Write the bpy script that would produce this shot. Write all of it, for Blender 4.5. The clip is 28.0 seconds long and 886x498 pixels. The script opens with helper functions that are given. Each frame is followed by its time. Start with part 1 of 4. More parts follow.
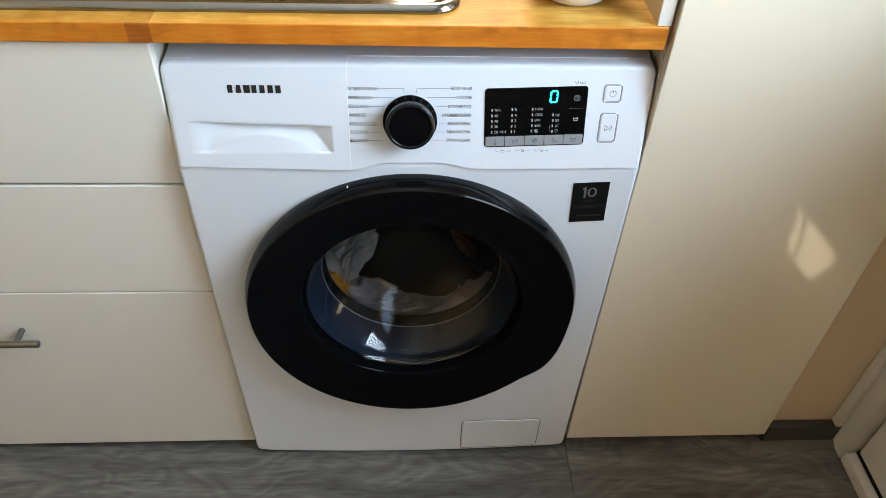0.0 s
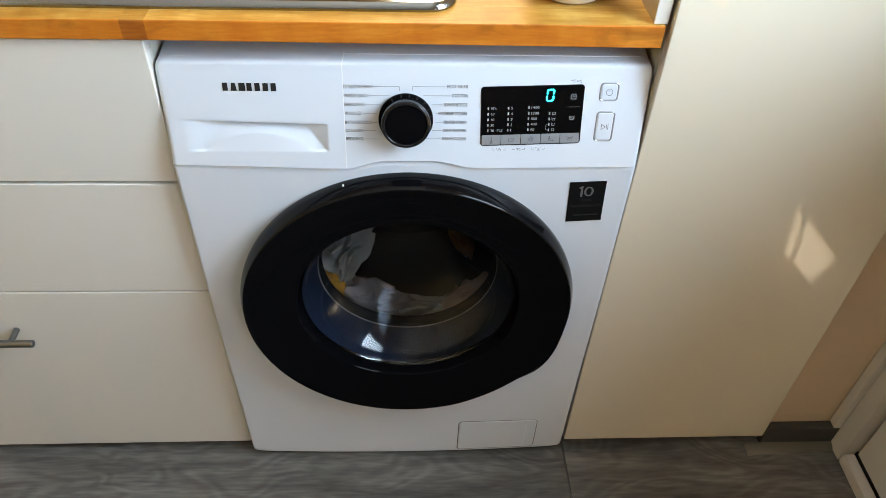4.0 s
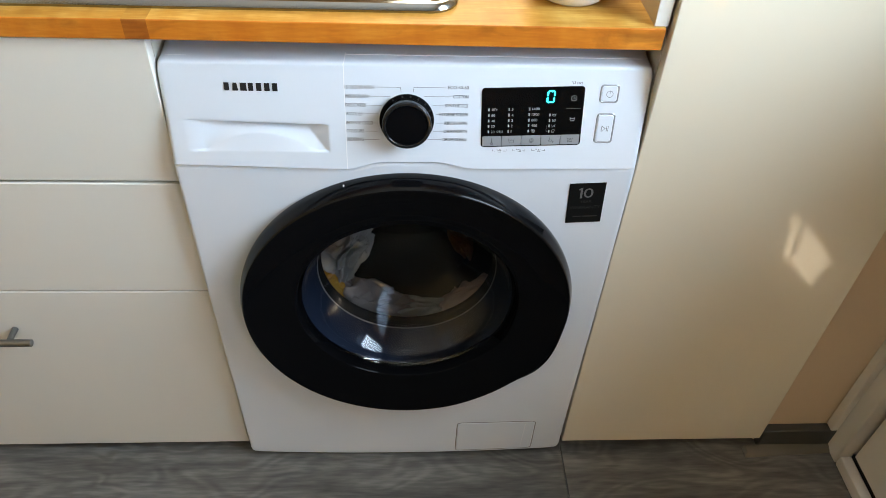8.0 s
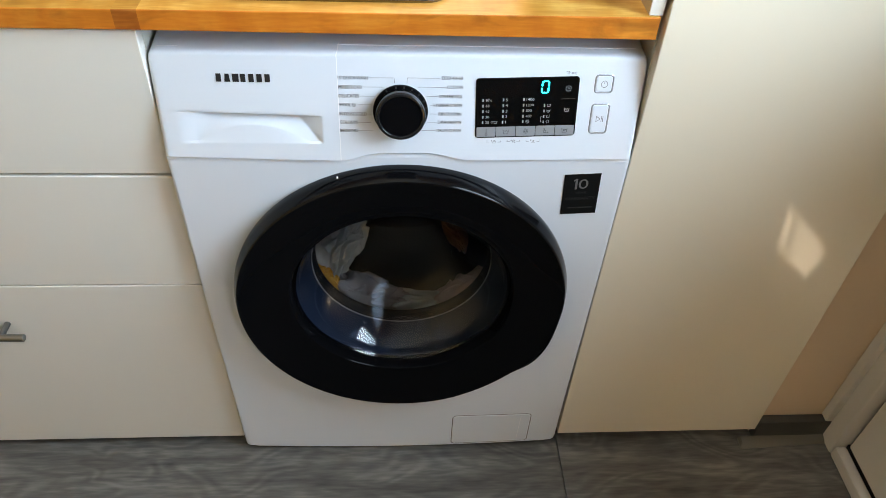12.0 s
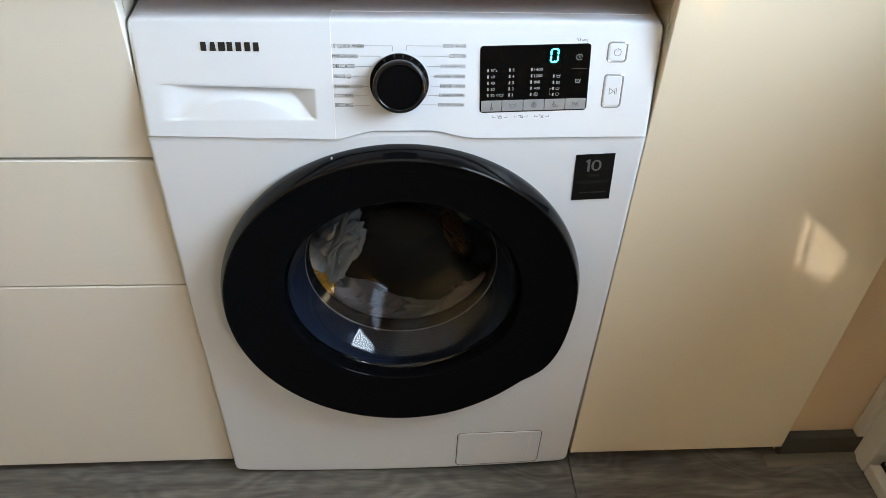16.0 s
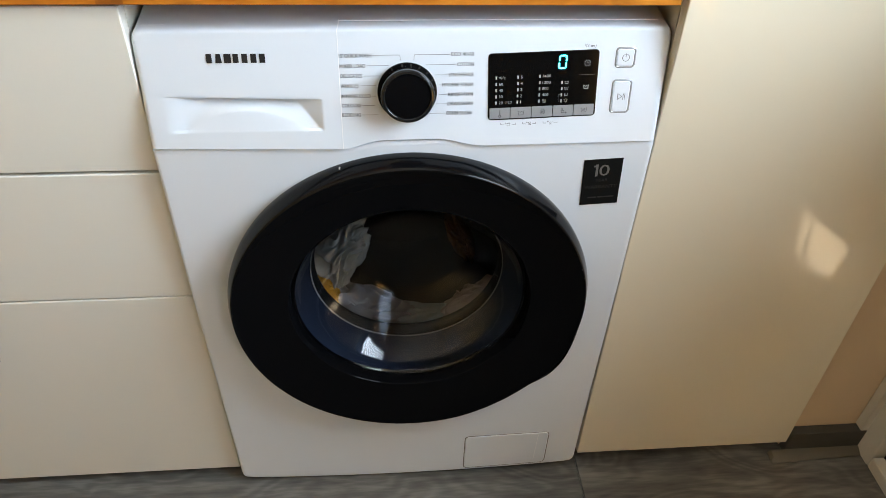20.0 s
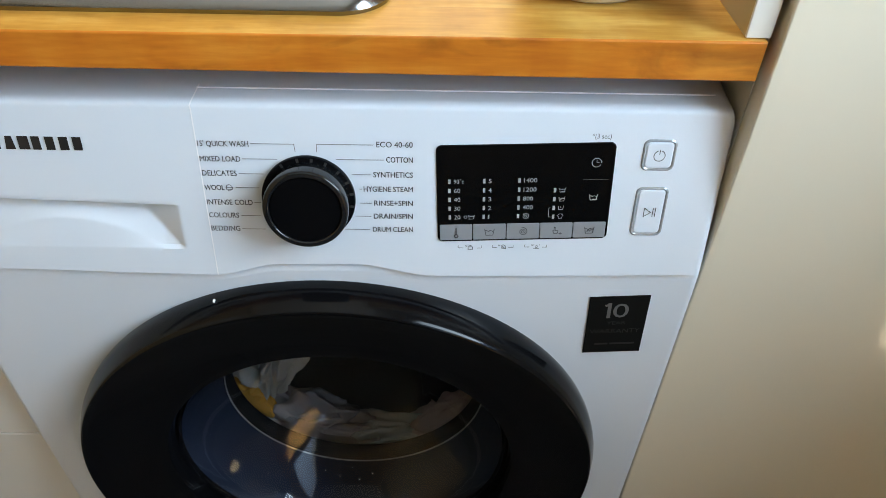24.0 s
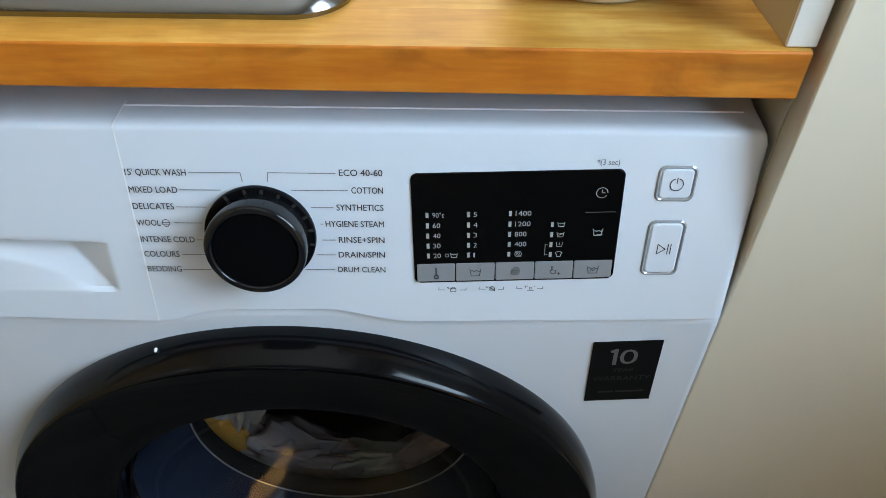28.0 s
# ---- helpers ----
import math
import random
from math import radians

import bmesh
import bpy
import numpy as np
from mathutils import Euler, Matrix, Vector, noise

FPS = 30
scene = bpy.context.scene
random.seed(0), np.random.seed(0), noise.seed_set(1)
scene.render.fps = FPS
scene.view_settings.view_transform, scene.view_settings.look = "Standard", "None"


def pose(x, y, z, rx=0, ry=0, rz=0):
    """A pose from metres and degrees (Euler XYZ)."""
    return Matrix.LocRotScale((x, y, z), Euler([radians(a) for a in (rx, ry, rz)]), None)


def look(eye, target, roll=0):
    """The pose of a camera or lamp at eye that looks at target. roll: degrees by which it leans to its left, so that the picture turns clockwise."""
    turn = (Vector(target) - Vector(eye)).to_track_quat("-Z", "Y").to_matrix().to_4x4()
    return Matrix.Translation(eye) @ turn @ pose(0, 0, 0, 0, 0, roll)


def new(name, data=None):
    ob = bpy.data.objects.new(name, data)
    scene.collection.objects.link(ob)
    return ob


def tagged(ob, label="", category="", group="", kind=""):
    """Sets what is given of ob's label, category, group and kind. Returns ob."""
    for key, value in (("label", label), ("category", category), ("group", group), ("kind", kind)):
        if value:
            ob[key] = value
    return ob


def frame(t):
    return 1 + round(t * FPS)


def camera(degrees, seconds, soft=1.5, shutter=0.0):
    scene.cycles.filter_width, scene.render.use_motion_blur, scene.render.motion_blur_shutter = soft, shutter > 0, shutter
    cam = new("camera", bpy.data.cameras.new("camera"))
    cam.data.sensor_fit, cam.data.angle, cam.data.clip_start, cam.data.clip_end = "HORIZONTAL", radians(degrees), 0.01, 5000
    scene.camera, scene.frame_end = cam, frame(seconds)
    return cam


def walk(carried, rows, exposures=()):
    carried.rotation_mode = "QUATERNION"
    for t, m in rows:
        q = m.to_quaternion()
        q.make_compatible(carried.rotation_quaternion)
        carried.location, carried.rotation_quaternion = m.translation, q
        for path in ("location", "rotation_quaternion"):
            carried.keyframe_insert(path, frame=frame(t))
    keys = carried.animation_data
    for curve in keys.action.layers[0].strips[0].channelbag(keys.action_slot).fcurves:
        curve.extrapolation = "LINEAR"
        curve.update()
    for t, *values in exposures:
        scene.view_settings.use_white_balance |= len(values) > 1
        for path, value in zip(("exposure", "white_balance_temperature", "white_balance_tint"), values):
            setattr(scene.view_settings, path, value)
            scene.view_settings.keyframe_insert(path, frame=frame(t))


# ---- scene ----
cam = camera(62.6, 28.0, soft=0.6)
PATH = [
    (0, (-0.007, -0.757, 1.269), (0.091, 0.687, -0.11), 2.4),
    (0.5, (-0.007, -0.761, 1.267), (0.083, 0.685, -0.112), 2.1),
    (1, (-0.007, -0.763, 1.264), (0.092, 0.689, -0.108), 2.4),
    (1.5, (-0.005, -0.762, 1.263), (0.098, 0.685, -0.113), 2.8),
    (2, (-0.003, -0.76, 1.264), (0.099, 0.687, -0.113), 2.8),
    (2.5, (-0.003, -0.76, 1.263), (0.105, 0.69, -0.11), 2.7),
    (3, (-0.002, -0.76, 1.262), (0.107, 0.689, -0.112), 2.5),
    (3.5, (-0.002, -0.759, 1.263), (0.1, 0.691, -0.111), 2.4),
    (5.5, (-0.005, -0.757, 1.261), (0.1, 0.694, -0.111), 2.9),
    (6, (-0.005, -0.758, 1.262), (0.104, 0.695, -0.109), 3.0),
    (6.5, (-0.006, -0.759, 1.261), (0.102, 0.693, -0.111), 2.9),
    (7, (-0.007, -0.759, 1.26), (0.101, 0.694, -0.109), 3.0),
    (7.5, (-0.006, -0.76, 1.26), (0.097, 0.691, -0.113), 2.7),
    (8, (-0.007, -0.761, 1.262), (0.102, 0.694, -0.106), 3.0),
    (8.5, (-0.007, -0.762, 1.262), (0.103, 0.693, -0.106), 2.9),
    (9, (-0.006, -0.763, 1.261), (0.111, 0.693, -0.105), 2.8),
    (9.5, (-0.006, -0.763, 1.26), (0.113, 0.692, -0.107), 3.1),
    (10, (-0.007, -0.761, 1.26), (0.108, 0.69, -0.112), 3.1),
    (10.5, (-0.008, -0.763, 1.259), (0.117, 0.686, -0.114), 3.5),
    (11, (-0.008, -0.764, 1.258), (0.112, 0.684, -0.116), 3.3),
    (11.5, (-0.006, -0.762, 1.258), (0.11, 0.683, -0.12), 3.1),
    (12, (-0.006, -0.761, 1.256), (0.116, 0.684, -0.121), 3.1),
    (12.5, (-0.006, -0.759, 1.253), (0.115, 0.683, -0.127), 3.0),
    (14.5, (-0.008, -0.753, 1.18), (0.094, 0.76, -0.124), 2.5),
    (15, (-0.008, -0.755, 1.16), (0.101, 0.77, -0.129), 2.0),
    (15.5, (-0.008, -0.755, 1.149), (0.112, 0.779, -0.129), 2.6),
    (16, (-0.008, -0.758, 1.147), (0.119, 0.777, -0.129), 2.4),
    (16.5, (-0.008, -0.762, 1.151), (0.119, 0.788, -0.106), 3.0),
    (17, (-0.008, -0.761, 1.153), (0.122, 0.789, -0.105), 2.5),
    (17.5, (-0.01, -0.761, 1.159), (0.115, 0.786, -0.103), 2.2),
    (18, (-0.01, -0.75, 1.149), (0.112, 0.793, -0.118), 2.3),
    (18.5, (-0.01, -0.75, 1.148), (0.114, 0.792, -0.119), 2.7),
    (19, (-0.011, -0.752, 1.15), (0.115, 0.793, -0.113), 2.7),
    (19.5, (-0.014, -0.747, 1.156), (0.116, 0.792, -0.115), 2.6),
    (20, (-0.031, -0.741, 1.159), (0.122, 0.778, -0.132), 2.0),
    (20.5, (-0.046, -0.728, 1.162), (0.13, 0.77, -0.152), 2.0),
    (21, (-0.055, -0.717, 1.173), (0.161, 0.803, -0.108), 1.4),
    (21.5, (-0.059, -0.689, 1.176), (0.155, 0.818, -0.121), 3.1),
    (23.5, (0.042, -0.481, 1.102), (0.116, 1.017, -0.221), 1.6),
    (24, (0.086, -0.412, 1.088), (0.119, 1.074, -0.25), 1.5),
    (24.5, (0.099, -0.364, 1.068), (0.145, 1.101, -0.293), 2.0),
    (25, (0.1, -0.34, 1.057), (0.129, 1.122, -0.307), 1.4),
    (25.5, (0.099, -0.329, 1.054), (0.124, 1.13, -0.313), 0.9),
    (26, (0.104, -0.328, 1.057), (0.127, 1.128, -0.314), 0.7),
    (26.5, (0.105, -0.328, 1.058), (0.132, 1.127, -0.313), 0.9),
    (27, (0.105, -0.329, 1.057), (0.124, 1.13, -0.31), 0.8),
    (27.5, (0.103, -0.328, 1.06), (0.125, 1.132, -0.307), 1.0),
    (28, (0.101, -0.327, 1.06), (0.135, 1.135, -0.305), 1.4),
]
EXPOSURES = [(0.0, 2.69, 6530, 12), (12.0, 2.73, 6530, 12), (15.0, 2.76, 6830, 13), (22.0, 2.79, 6930, 13), (24.0, 2.40, 6480, 10), (25.0, 2.32, 6380, 10), (26.0, 2.25, 6230, 10), (28.0, 2.19, 6180, 9)]
walk(cam, [(t, look(eye, target, roll)) for t, eye, target, roll in PATH], EXPOSURES)

# ---- world, sun, window light ----
world = bpy.data.worlds.new("sky")
scene.world = world
world.use_nodes = True
wn = world.node_tree
sky = wn.nodes.new("ShaderNodeTexSky")
sky.sky_type = "NISHITA"
sky.sun_disc = False
SUN_WAY = Vector((-0.80, -0.12, 0.60)).normalized()
sky.sun_elevation = math.asin(SUN_WAY.z)
sky.sun_rotation = math.atan2(SUN_WAY.x, SUN_WAY.y)
wn.nodes["Background"].inputs[1].default_value = 0.1
wn.links.new(sky.outputs[0], wn.nodes["Background"].inputs[0])

sun = new("sun", bpy.data.lights.new("sun", "SUN"))
sun.data.energy, sun.data.angle, sun.data.color = 5.0, radians(0.5), (1.0, 0.86, 0.64)
sun.matrix_world = look(SUN_WAY * 5, (0, 0, 0))


def window_light(name, at, to, width, height, watts, color, spread=180):
    lamp = new(name, bpy.data.lights.new(name, "AREA"))
    lamp.data.shape, lamp.data.size, lamp.data.size_y = "RECTANGLE", width, height
    lamp.data.energy, lamp.data.color, lamp.data.spread = watts, color, radians(spread)
    lamp.matrix_world = look(at, to)
    return lamp


# daylight in the glazing of the back door, in the window beside it and in the window over the sink
window_light("door_daylight", (0.872, -0.46, 1.52), (-1, -0.46, 1.52), 0.55, 0.88, 5.3, (0.665, 0.84, 1.0), 142)
window_light("east_daylight", (0.902, -1.70, 1.37), (-1, -1.70, 1.37), 0.86, 1.06, 1.4, (0.665, 0.84, 1.0), 150)
window_light("window_daylight", (0.115, 0.628, 1.56), (0.115, -1, 1.56), 0.27, 0.96, 1.75, (1.0, 0.90, 0.70))

# ---- materials ----
def material(name, color, rough=0.5, metal=0.0, vary=0.05, scale=8.0, bump=0.0, bump_scale=200.0, coat=0.0, spec=0.5, stretch=(1, 1, 1), piece=0.0, rough_vary=0.04, coat_rough=0.05):
    """Principled surface whose colour and roughness vary at two scales, with fine relief."""
    m = bpy.data.materials.new(name)
    m.use_nodes = True
    nt = m.node_tree
    b = nt.nodes["Principled BSDF"]
    b.inputs["Metallic"].default_value = metal
    b.inputs["Coat Weight"].default_value = coat
    b.inputs["Coat Roughness"].default_value = coat_rough
    b.inputs["Specular IOR Level"].default_value = spec
    tc = nt.nodes.new("ShaderNodeTexCoord")
    mp = nt.nodes.new("ShaderNodeMapping")
    mp.inputs["Scale"].default_value = stretch
    nt.links.new(tc.outputs["Object"], mp.inputs[0])
    big = nt.nodes.new("ShaderNodeTexNoise")
    big.inputs["Scale"].default_value, big.inputs["Detail"].default_value = scale, 5
    nt.links.new(mp.outputs[0], big.inputs["Vector"])
    hsv = nt.nodes.new("ShaderNodeHueSaturation")
    hsv.inputs["Color"].default_value = (*color, 1)
    rng = nt.nodes.new("ShaderNodeMapRange")
    rng.inputs["From Min"].default_value, rng.inputs["From Max"].default_value = 0.1, 0.9
    rng.inputs["To Min"].default_value, rng.inputs["To Max"].default_value = 1 - vary, 1 + vary
    nt.links.new(big.outputs["Fac"], rng.inputs["Value"])
    value = rng.outputs[0]
    if piece:
        info = nt.nodes.new("ShaderNodeObjectInfo")
        pr = nt.nodes.new("ShaderNodeMapRange")
        pr.inputs["To Min"].default_value, pr.inputs["To Max"].default_value = 1 - piece, 1 + piece
        nt.links.new(info.outputs["Random"], pr.inputs["Value"])
        mul = nt.nodes.new("ShaderNodeMath")
        mul.operation = "MULTIPLY"
        nt.links.new(value, mul.inputs[0])
        nt.links.new(pr.outputs[0], mul.inputs[1])
        value = mul.outputs[0]
    nt.links.new(value, hsv.inputs["Value"])
    nt.links.new(hsv.outputs[0], b.inputs["Base Color"])
    rr = nt.nodes.new("ShaderNodeMapRange")
    rr.inputs["From Min"].default_value, rr.inputs["From Max"].default_value = 0.1, 0.9
    rr.inputs["To Min"].default_value, rr.inputs["To Max"].default_value = max(0.0, rough - rough_vary), rough + rough_vary
    nt.links.new(big.outputs["Fac"], rr.inputs["Value"])
    nt.links.new(rr.outputs[0], b.inputs["Roughness"])
    if bump:
        fine = nt.nodes.new("ShaderNodeTexNoise")
        fine.inputs["Scale"].default_value, fine.inputs["Detail"].default_value = bump_scale, 3
        nt.links.new(mp.outputs[0], fine.inputs["Vector"])
        bp = nt.nodes.new("ShaderNodeBump")
        bp.inputs["Strength"].default_value, bp.inputs["Distance"].default_value = bump, 0.002
        nt.links.new(fine.outputs["Fac"], bp.inputs["Height"])
        nt.links.new(bp.outputs[0], b.inputs["Normal"])
    return m


def wood(name, dark, mid, light, rough, grain=(0.6, 14, 14), piece=0.25, coat=0.0, bump=0.15, spec=0.5, smudge=0.0, figure=0.0, rings=0.0):
    """Wood whose grain runs along x: long streaks, fine fibres, soft blotches, and each stave or plank of its own tone."""
    m = bpy.data.materials.new(name)
    m.use_nodes = True
    nt = m.node_tree
    b = nt.nodes["Principled BSDF"]
    b.inputs["Coat Weight"].default_value, b.inputs["Coat Roughness"].default_value = coat, 0.22
    b.inputs["Specular IOR Level"].default_value = spec
    tc = nt.nodes.new("ShaderNodeTexCoord")
    info = nt.nodes.new("ShaderNodeObjectInfo")
    off = nt.nodes.new("ShaderNodeVectorMath")
    off.operation = "SCALE"
    off.inputs[0].default_value = (7.0, 3.0, 5.0)
    nt.links.new(info.outputs["Random"], off.inputs["Scale"])
    add = nt.nodes.new("ShaderNodeVectorMath")
    nt.links.new(tc.outputs["Object"], add.inputs[0])
    nt.links.new(off.outputs[0], add.inputs[1])
    mp = nt.nodes.new("ShaderNodeMapping")
    mp.inputs["Scale"].default_value = grain
    nt.links.new(add.outputs[0], mp.inputs[0])
    n1 = nt.nodes.new("ShaderNodeTexNoise")
    n1.inputs["Scale"].default_value, n1.inputs["Detail"].default_value, n1.inputs["Distortion"].default_value = 3.0, 8, 1.2
    nt.links.new(mp.outputs[0], n1.inputs["Vector"])
    n2 = nt.nodes.new("ShaderNodeTexNoise")
    n2.inputs["Scale"].default_value, n2.inputs["Detail"].default_value = 26.0, 6
    nt.links.new(mp.outputs[0], n2.inputs["Vector"])
    mixf = nt.nodes.new("ShaderNodeMath")
    mixf.operation = "MULTIPLY_ADD"
    mixf.inputs[1].default_value = 0.35
    nt.links.new(n2.outputs["Fac"], mixf.inputs[0])
    sc = nt.nodes.new("ShaderNodeMath")
    sc.operation = "MULTIPLY"
    sc.inputs[1].default_value = 0.65
    nt.links.new(n1.outputs["Fac"], sc.inputs[0])
    nt.links.new(sc.outputs[0], mixf.inputs[2])
    tone = mixf.outputs[0]
    if rings:
        # growth rings cut by the board: wavy lines round slow swells of the grain
        mr = nt.nodes.new("ShaderNodeMapping")
        mr.inputs["Scale"].default_value = (3.0, 7.5, 7.5)
        nt.links.new(add.outputs[0], mr.inputs[0])
        slow = nt.nodes.new("ShaderNodeTexNoise")
        slow.inputs["Scale"].default_value, slow.inputs["Detail"].default_value, slow.inputs["Distortion"].default_value = 1.6, 1.5, 0.6
        nt.links.new(mr.outputs[0], slow.inputs["Vector"])
        times = nt.nodes.new("ShaderNodeMath")
        times.operation = "MULTIPLY"
        times.inputs[1].default_value = 60.0
        nt.links.new(slow.outputs["Fac"], times.inputs[0])
        sine = nt.nodes.new("ShaderNodeMath")
        sine.operation = "SINE"
        nt.links.new(times.outputs[0], sine.inputs[0])
        addr = nt.nodes.new("ShaderNodeMath")
        addr.operation = "MULTIPLY_ADD"
        addr.inputs[1].default_value = rings
        nt.links.new(sine.outputs[0], addr.inputs[0])
        nt.links.new(tone, addr.inputs[2])
        tone = addr.outputs[0]
    if figure:
        # curly figure across the grain
        mg = nt.nodes.new("ShaderNodeMapping")
        mg.inputs["Scale"].default_value = (34.0, 12.0, 12.0)
        mg.inputs["Rotation"].default_value = (0.0, 0.35, 0.35)
        nt.links.new(add.outputs[0], mg.inputs[0])
        curl = nt.nodes.new("ShaderNodeTexNoise")
        curl.inputs["Scale"].default_value, curl.inputs["Detail"].default_value = 1.0, 3
        nt.links.new(mg.outputs[0], curl.inputs["Vector"])
        addf = nt.nodes.new("ShaderNodeMath")
        addf.operation = "MULTIPLY_ADD"
        addf.inputs[1].default_value = figure
        nt.links.new(curl.outputs["Fac"], addf.inputs[0])
        lower = nt.nodes.new("ShaderNodeMath")
        lower.operation = "SUBTRACT"
        lower.inputs[1].default_value = figure / 2
        nt.links.new(tone, lower.inputs[0])
        nt.links.new(lower.outputs[0], addf.inputs[2])
        tone = addf.outputs[0]
    ramp = nt.nodes.new("ShaderNodeValToRGB")
    ramp.color_ramp.elements[0].position, ramp.color_ramp.elements[0].color = 0.30, (*dark, 1)
    ramp.color_ramp.elements[1].position, ramp.color_ramp.elements[1].color = 0.70, (*light, 1)
    e = ramp.color_ramp.elements.new(0.5)
    e.color = (*mid, 1)
    nt.links.new(tone, ramp.inputs[0])
    hsv = nt.nodes.new("ShaderNodeHueSaturation")
    pr = nt.nodes.new("ShaderNodeMapRange")
    pr.inputs["To Min"].default_value, pr.inputs["To Max"].default_value = 1 - piece, 1 + piece
    nt.links.new(info.outputs["Random"], pr.inputs["Value"])
    nt.links.new(pr.outputs[0], hsv.inputs["Value"])
    nt.links.new(ramp.outputs[0], hsv.inputs["Color"])
    out = hsv.outputs[0]
    if smudge:
        # soft darker blotches and a few small pin knots
        mf = nt.nodes.new("ShaderNodeMapping")
        mf.inputs["Scale"].default_value = (14, 34, 34)
        nt.links.new(add.outputs[0], mf.inputs[0])
        nf = nt.nodes.new("ShaderNodeTexNoise")
        nf.inputs["Scale"].default_value, nf.inputs["Detail"].default_value, nf.inputs["Distortion"].default_value = 1.0, 5, 0.8
        nt.links.new(mf.outputs[0], nf.inputs["Vector"])
        fr = nt.nodes.new("ShaderNodeMapRange")
        fr.inputs["From Min"].default_value, fr.inputs["From Max"].default_value = 0.52, 0.76
        fr.inputs["To Min"].default_value, fr.inputs["To Max"].default_value = 0.0, smudge
        nt.links.new(nf.outputs["Fac"], fr.inputs["Value"])
        mx2 = nt.nodes.new("ShaderNodeMix")
        mx2.data_type = "RGBA"
        mx2.inputs[7].default_value = (*[c * 0.45 for c in dark], 1)
        nt.links.new(fr.outputs[0], mx2.inputs[0])
        nt.links.new(out, mx2.inputs[6])
        out = mx2.outputs[2]
    nt.links.new(out, b.inputs["Base Color"])
    rr = nt.nodes.new("ShaderNodeMapRange")
    rr.inputs["To Min"].default_value, rr.inputs["To Max"].default_value = rough - 0.06, rough + 0.08
    nt.links.new(n1.outputs["Fac"], rr.inputs["Value"])
    nt.links.new(rr.outputs[0], b.inputs["Roughness"])
    bp = nt.nodes.new("ShaderNodeBump")
    bp.inputs["Strength"].default_value, bp.inputs["Distance"].default_value = bump, 0.0015
    nt.links.new(mixf.outputs[0], bp.inputs["Height"])
    nt.links.new(bp.outputs[0], b.inputs["Normal"])
    return m


def clear_glass(name, tint, ior=1.5, rough=0.0):
    """Thin glass: clear through, with a gloss that grows towards grazing views."""
    m = bpy.data.materials.new(name)
    m.use_nodes = True
    nt = m.node_tree
    nt.nodes.remove(nt.nodes["Principled BSDF"])
    tr = nt.nodes.new("ShaderNodeBsdfTransparent")
    tr.inputs[0].default_value = (*tint, 1)
    gl = nt.nodes.new("ShaderNodeBsdfGlossy")
    gl.inputs["Roughness"].default_value = rough
    fr = nt.nodes.new("ShaderNodeFresnel")
    fr.inputs[0].default_value = ior
    mx = nt.nodes.new("ShaderNodeMixShader")
    nt.links.new(fr.outputs[0], mx.inputs[0])
    nt.links.new(tr.outputs[0], mx.inputs[1])
    nt.links.new(gl.outputs[0], mx.inputs[2])
    nt.links.new(mx.outputs[0], nt.nodes["Material Output"].inputs[0])
    return m


def glow(name, color, strength):
    m = bpy.data.materials.new(name)
    m.use_nodes = True
    b = m.node_tree.nodes["Principled BSDF"]
    b.inputs["Base Color"].default_value = (0.02, 0.02, 0.02, 1)
    b.inputs["Emission Color"].default_value = (*color, 1)
    b.inputs["Emission Strength"].default_value = strength
    return m


WHITE_STEEL = material("white_enamel", (0.665, 0.715, 0.772), 0.32, vary=0.015, scale=3, bump=0.02, bump_scale=600)
WHITE_PLASTIC = material("white_plastic", (0.65, 0.70, 0.757), 0.34, vary=0.015, scale=4, bump=0.03, bump_scale=900)
SEAM = material("bright_seam", (0.85, 0.86, 0.88), 0.3, vary=0.02)
GAP = material("dark_gap", (0.10, 0.095, 0.085), 0.7)
CREAM = material("cream_foil", (0.685, 0.665, 0.60), 0.34, vary=0.02, scale=2.5, bump=0.02, bump_scale=500)
PANEL_FOIL = material("gloss_cream_panel", (0.75, 0.685, 0.545), 0.36, vary=0.02, scale=1.8, bump=0.003, bump_scale=60, rough_vary=0.03, spec=0.7, coat=0.9, coat_rough=0.008)
BLACK_GLOSS = material("black_gloss_plastic", (0.003, 0.003, 0.0035), 0.05, vary=0.1, spec=0.06)
BLACK_SATIN = material("black_satin_plastic", (0.003, 0.003, 0.0035), 0.12, vary=0.1, spec=0.20)
BLACK_GLASS = material("black_display_glass", (0.003, 0.003, 0.003), 0.08, vary=0.05, spec=0.12)
KNOB_RIM = material("smoked_knob_rim", (0.008, 0.0085, 0.0095), 0.07, vary=0.1, spec=0.42)
GREY_KEY = material("grey_touch_key", (0.24, 0.25, 0.265), 0.35, vary=0.03)
INK = material("grey_ink", (0.045, 0.045, 0.048), 0.6, vary=0.05)
INK_PALE = material("pale_grey_ink", (0.16, 0.16, 0.165), 0.6, vary=0.05)
INK_DARK = material("black_ink", (0.012, 0.012, 0.013), 0.45, vary=0.05)
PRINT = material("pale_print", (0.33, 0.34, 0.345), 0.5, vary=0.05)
PRINT_DIM = material("dim_print", (0.12, 0.117, 0.113), 0.4, vary=0.05)
PRINT_FAINT = material("faint_print", (0.028, 0.027, 0.026), 0.5, vary=0.05, spec=0.1)
STICKER = material("black_sticker", (0.008, 0.008, 0.0075), 0.35, vary=0.1, spec=0.05)
CHROME = material("chrome", (0.75, 0.76, 0.78), 0.12, metal=1.0, vary=0.05)
BUTTON_RING = material("clear_button_ring", (0.44, 0.46, 0.48), 0.10, metal=0.45, vary=0.04)
BRUSHED = material("brushed_steel", (0.23, 0.228, 0.225), 0.30, metal=1.0, vary=0.1, stretch=(1, 30, 30), bump=0.05, bump_scale=300)
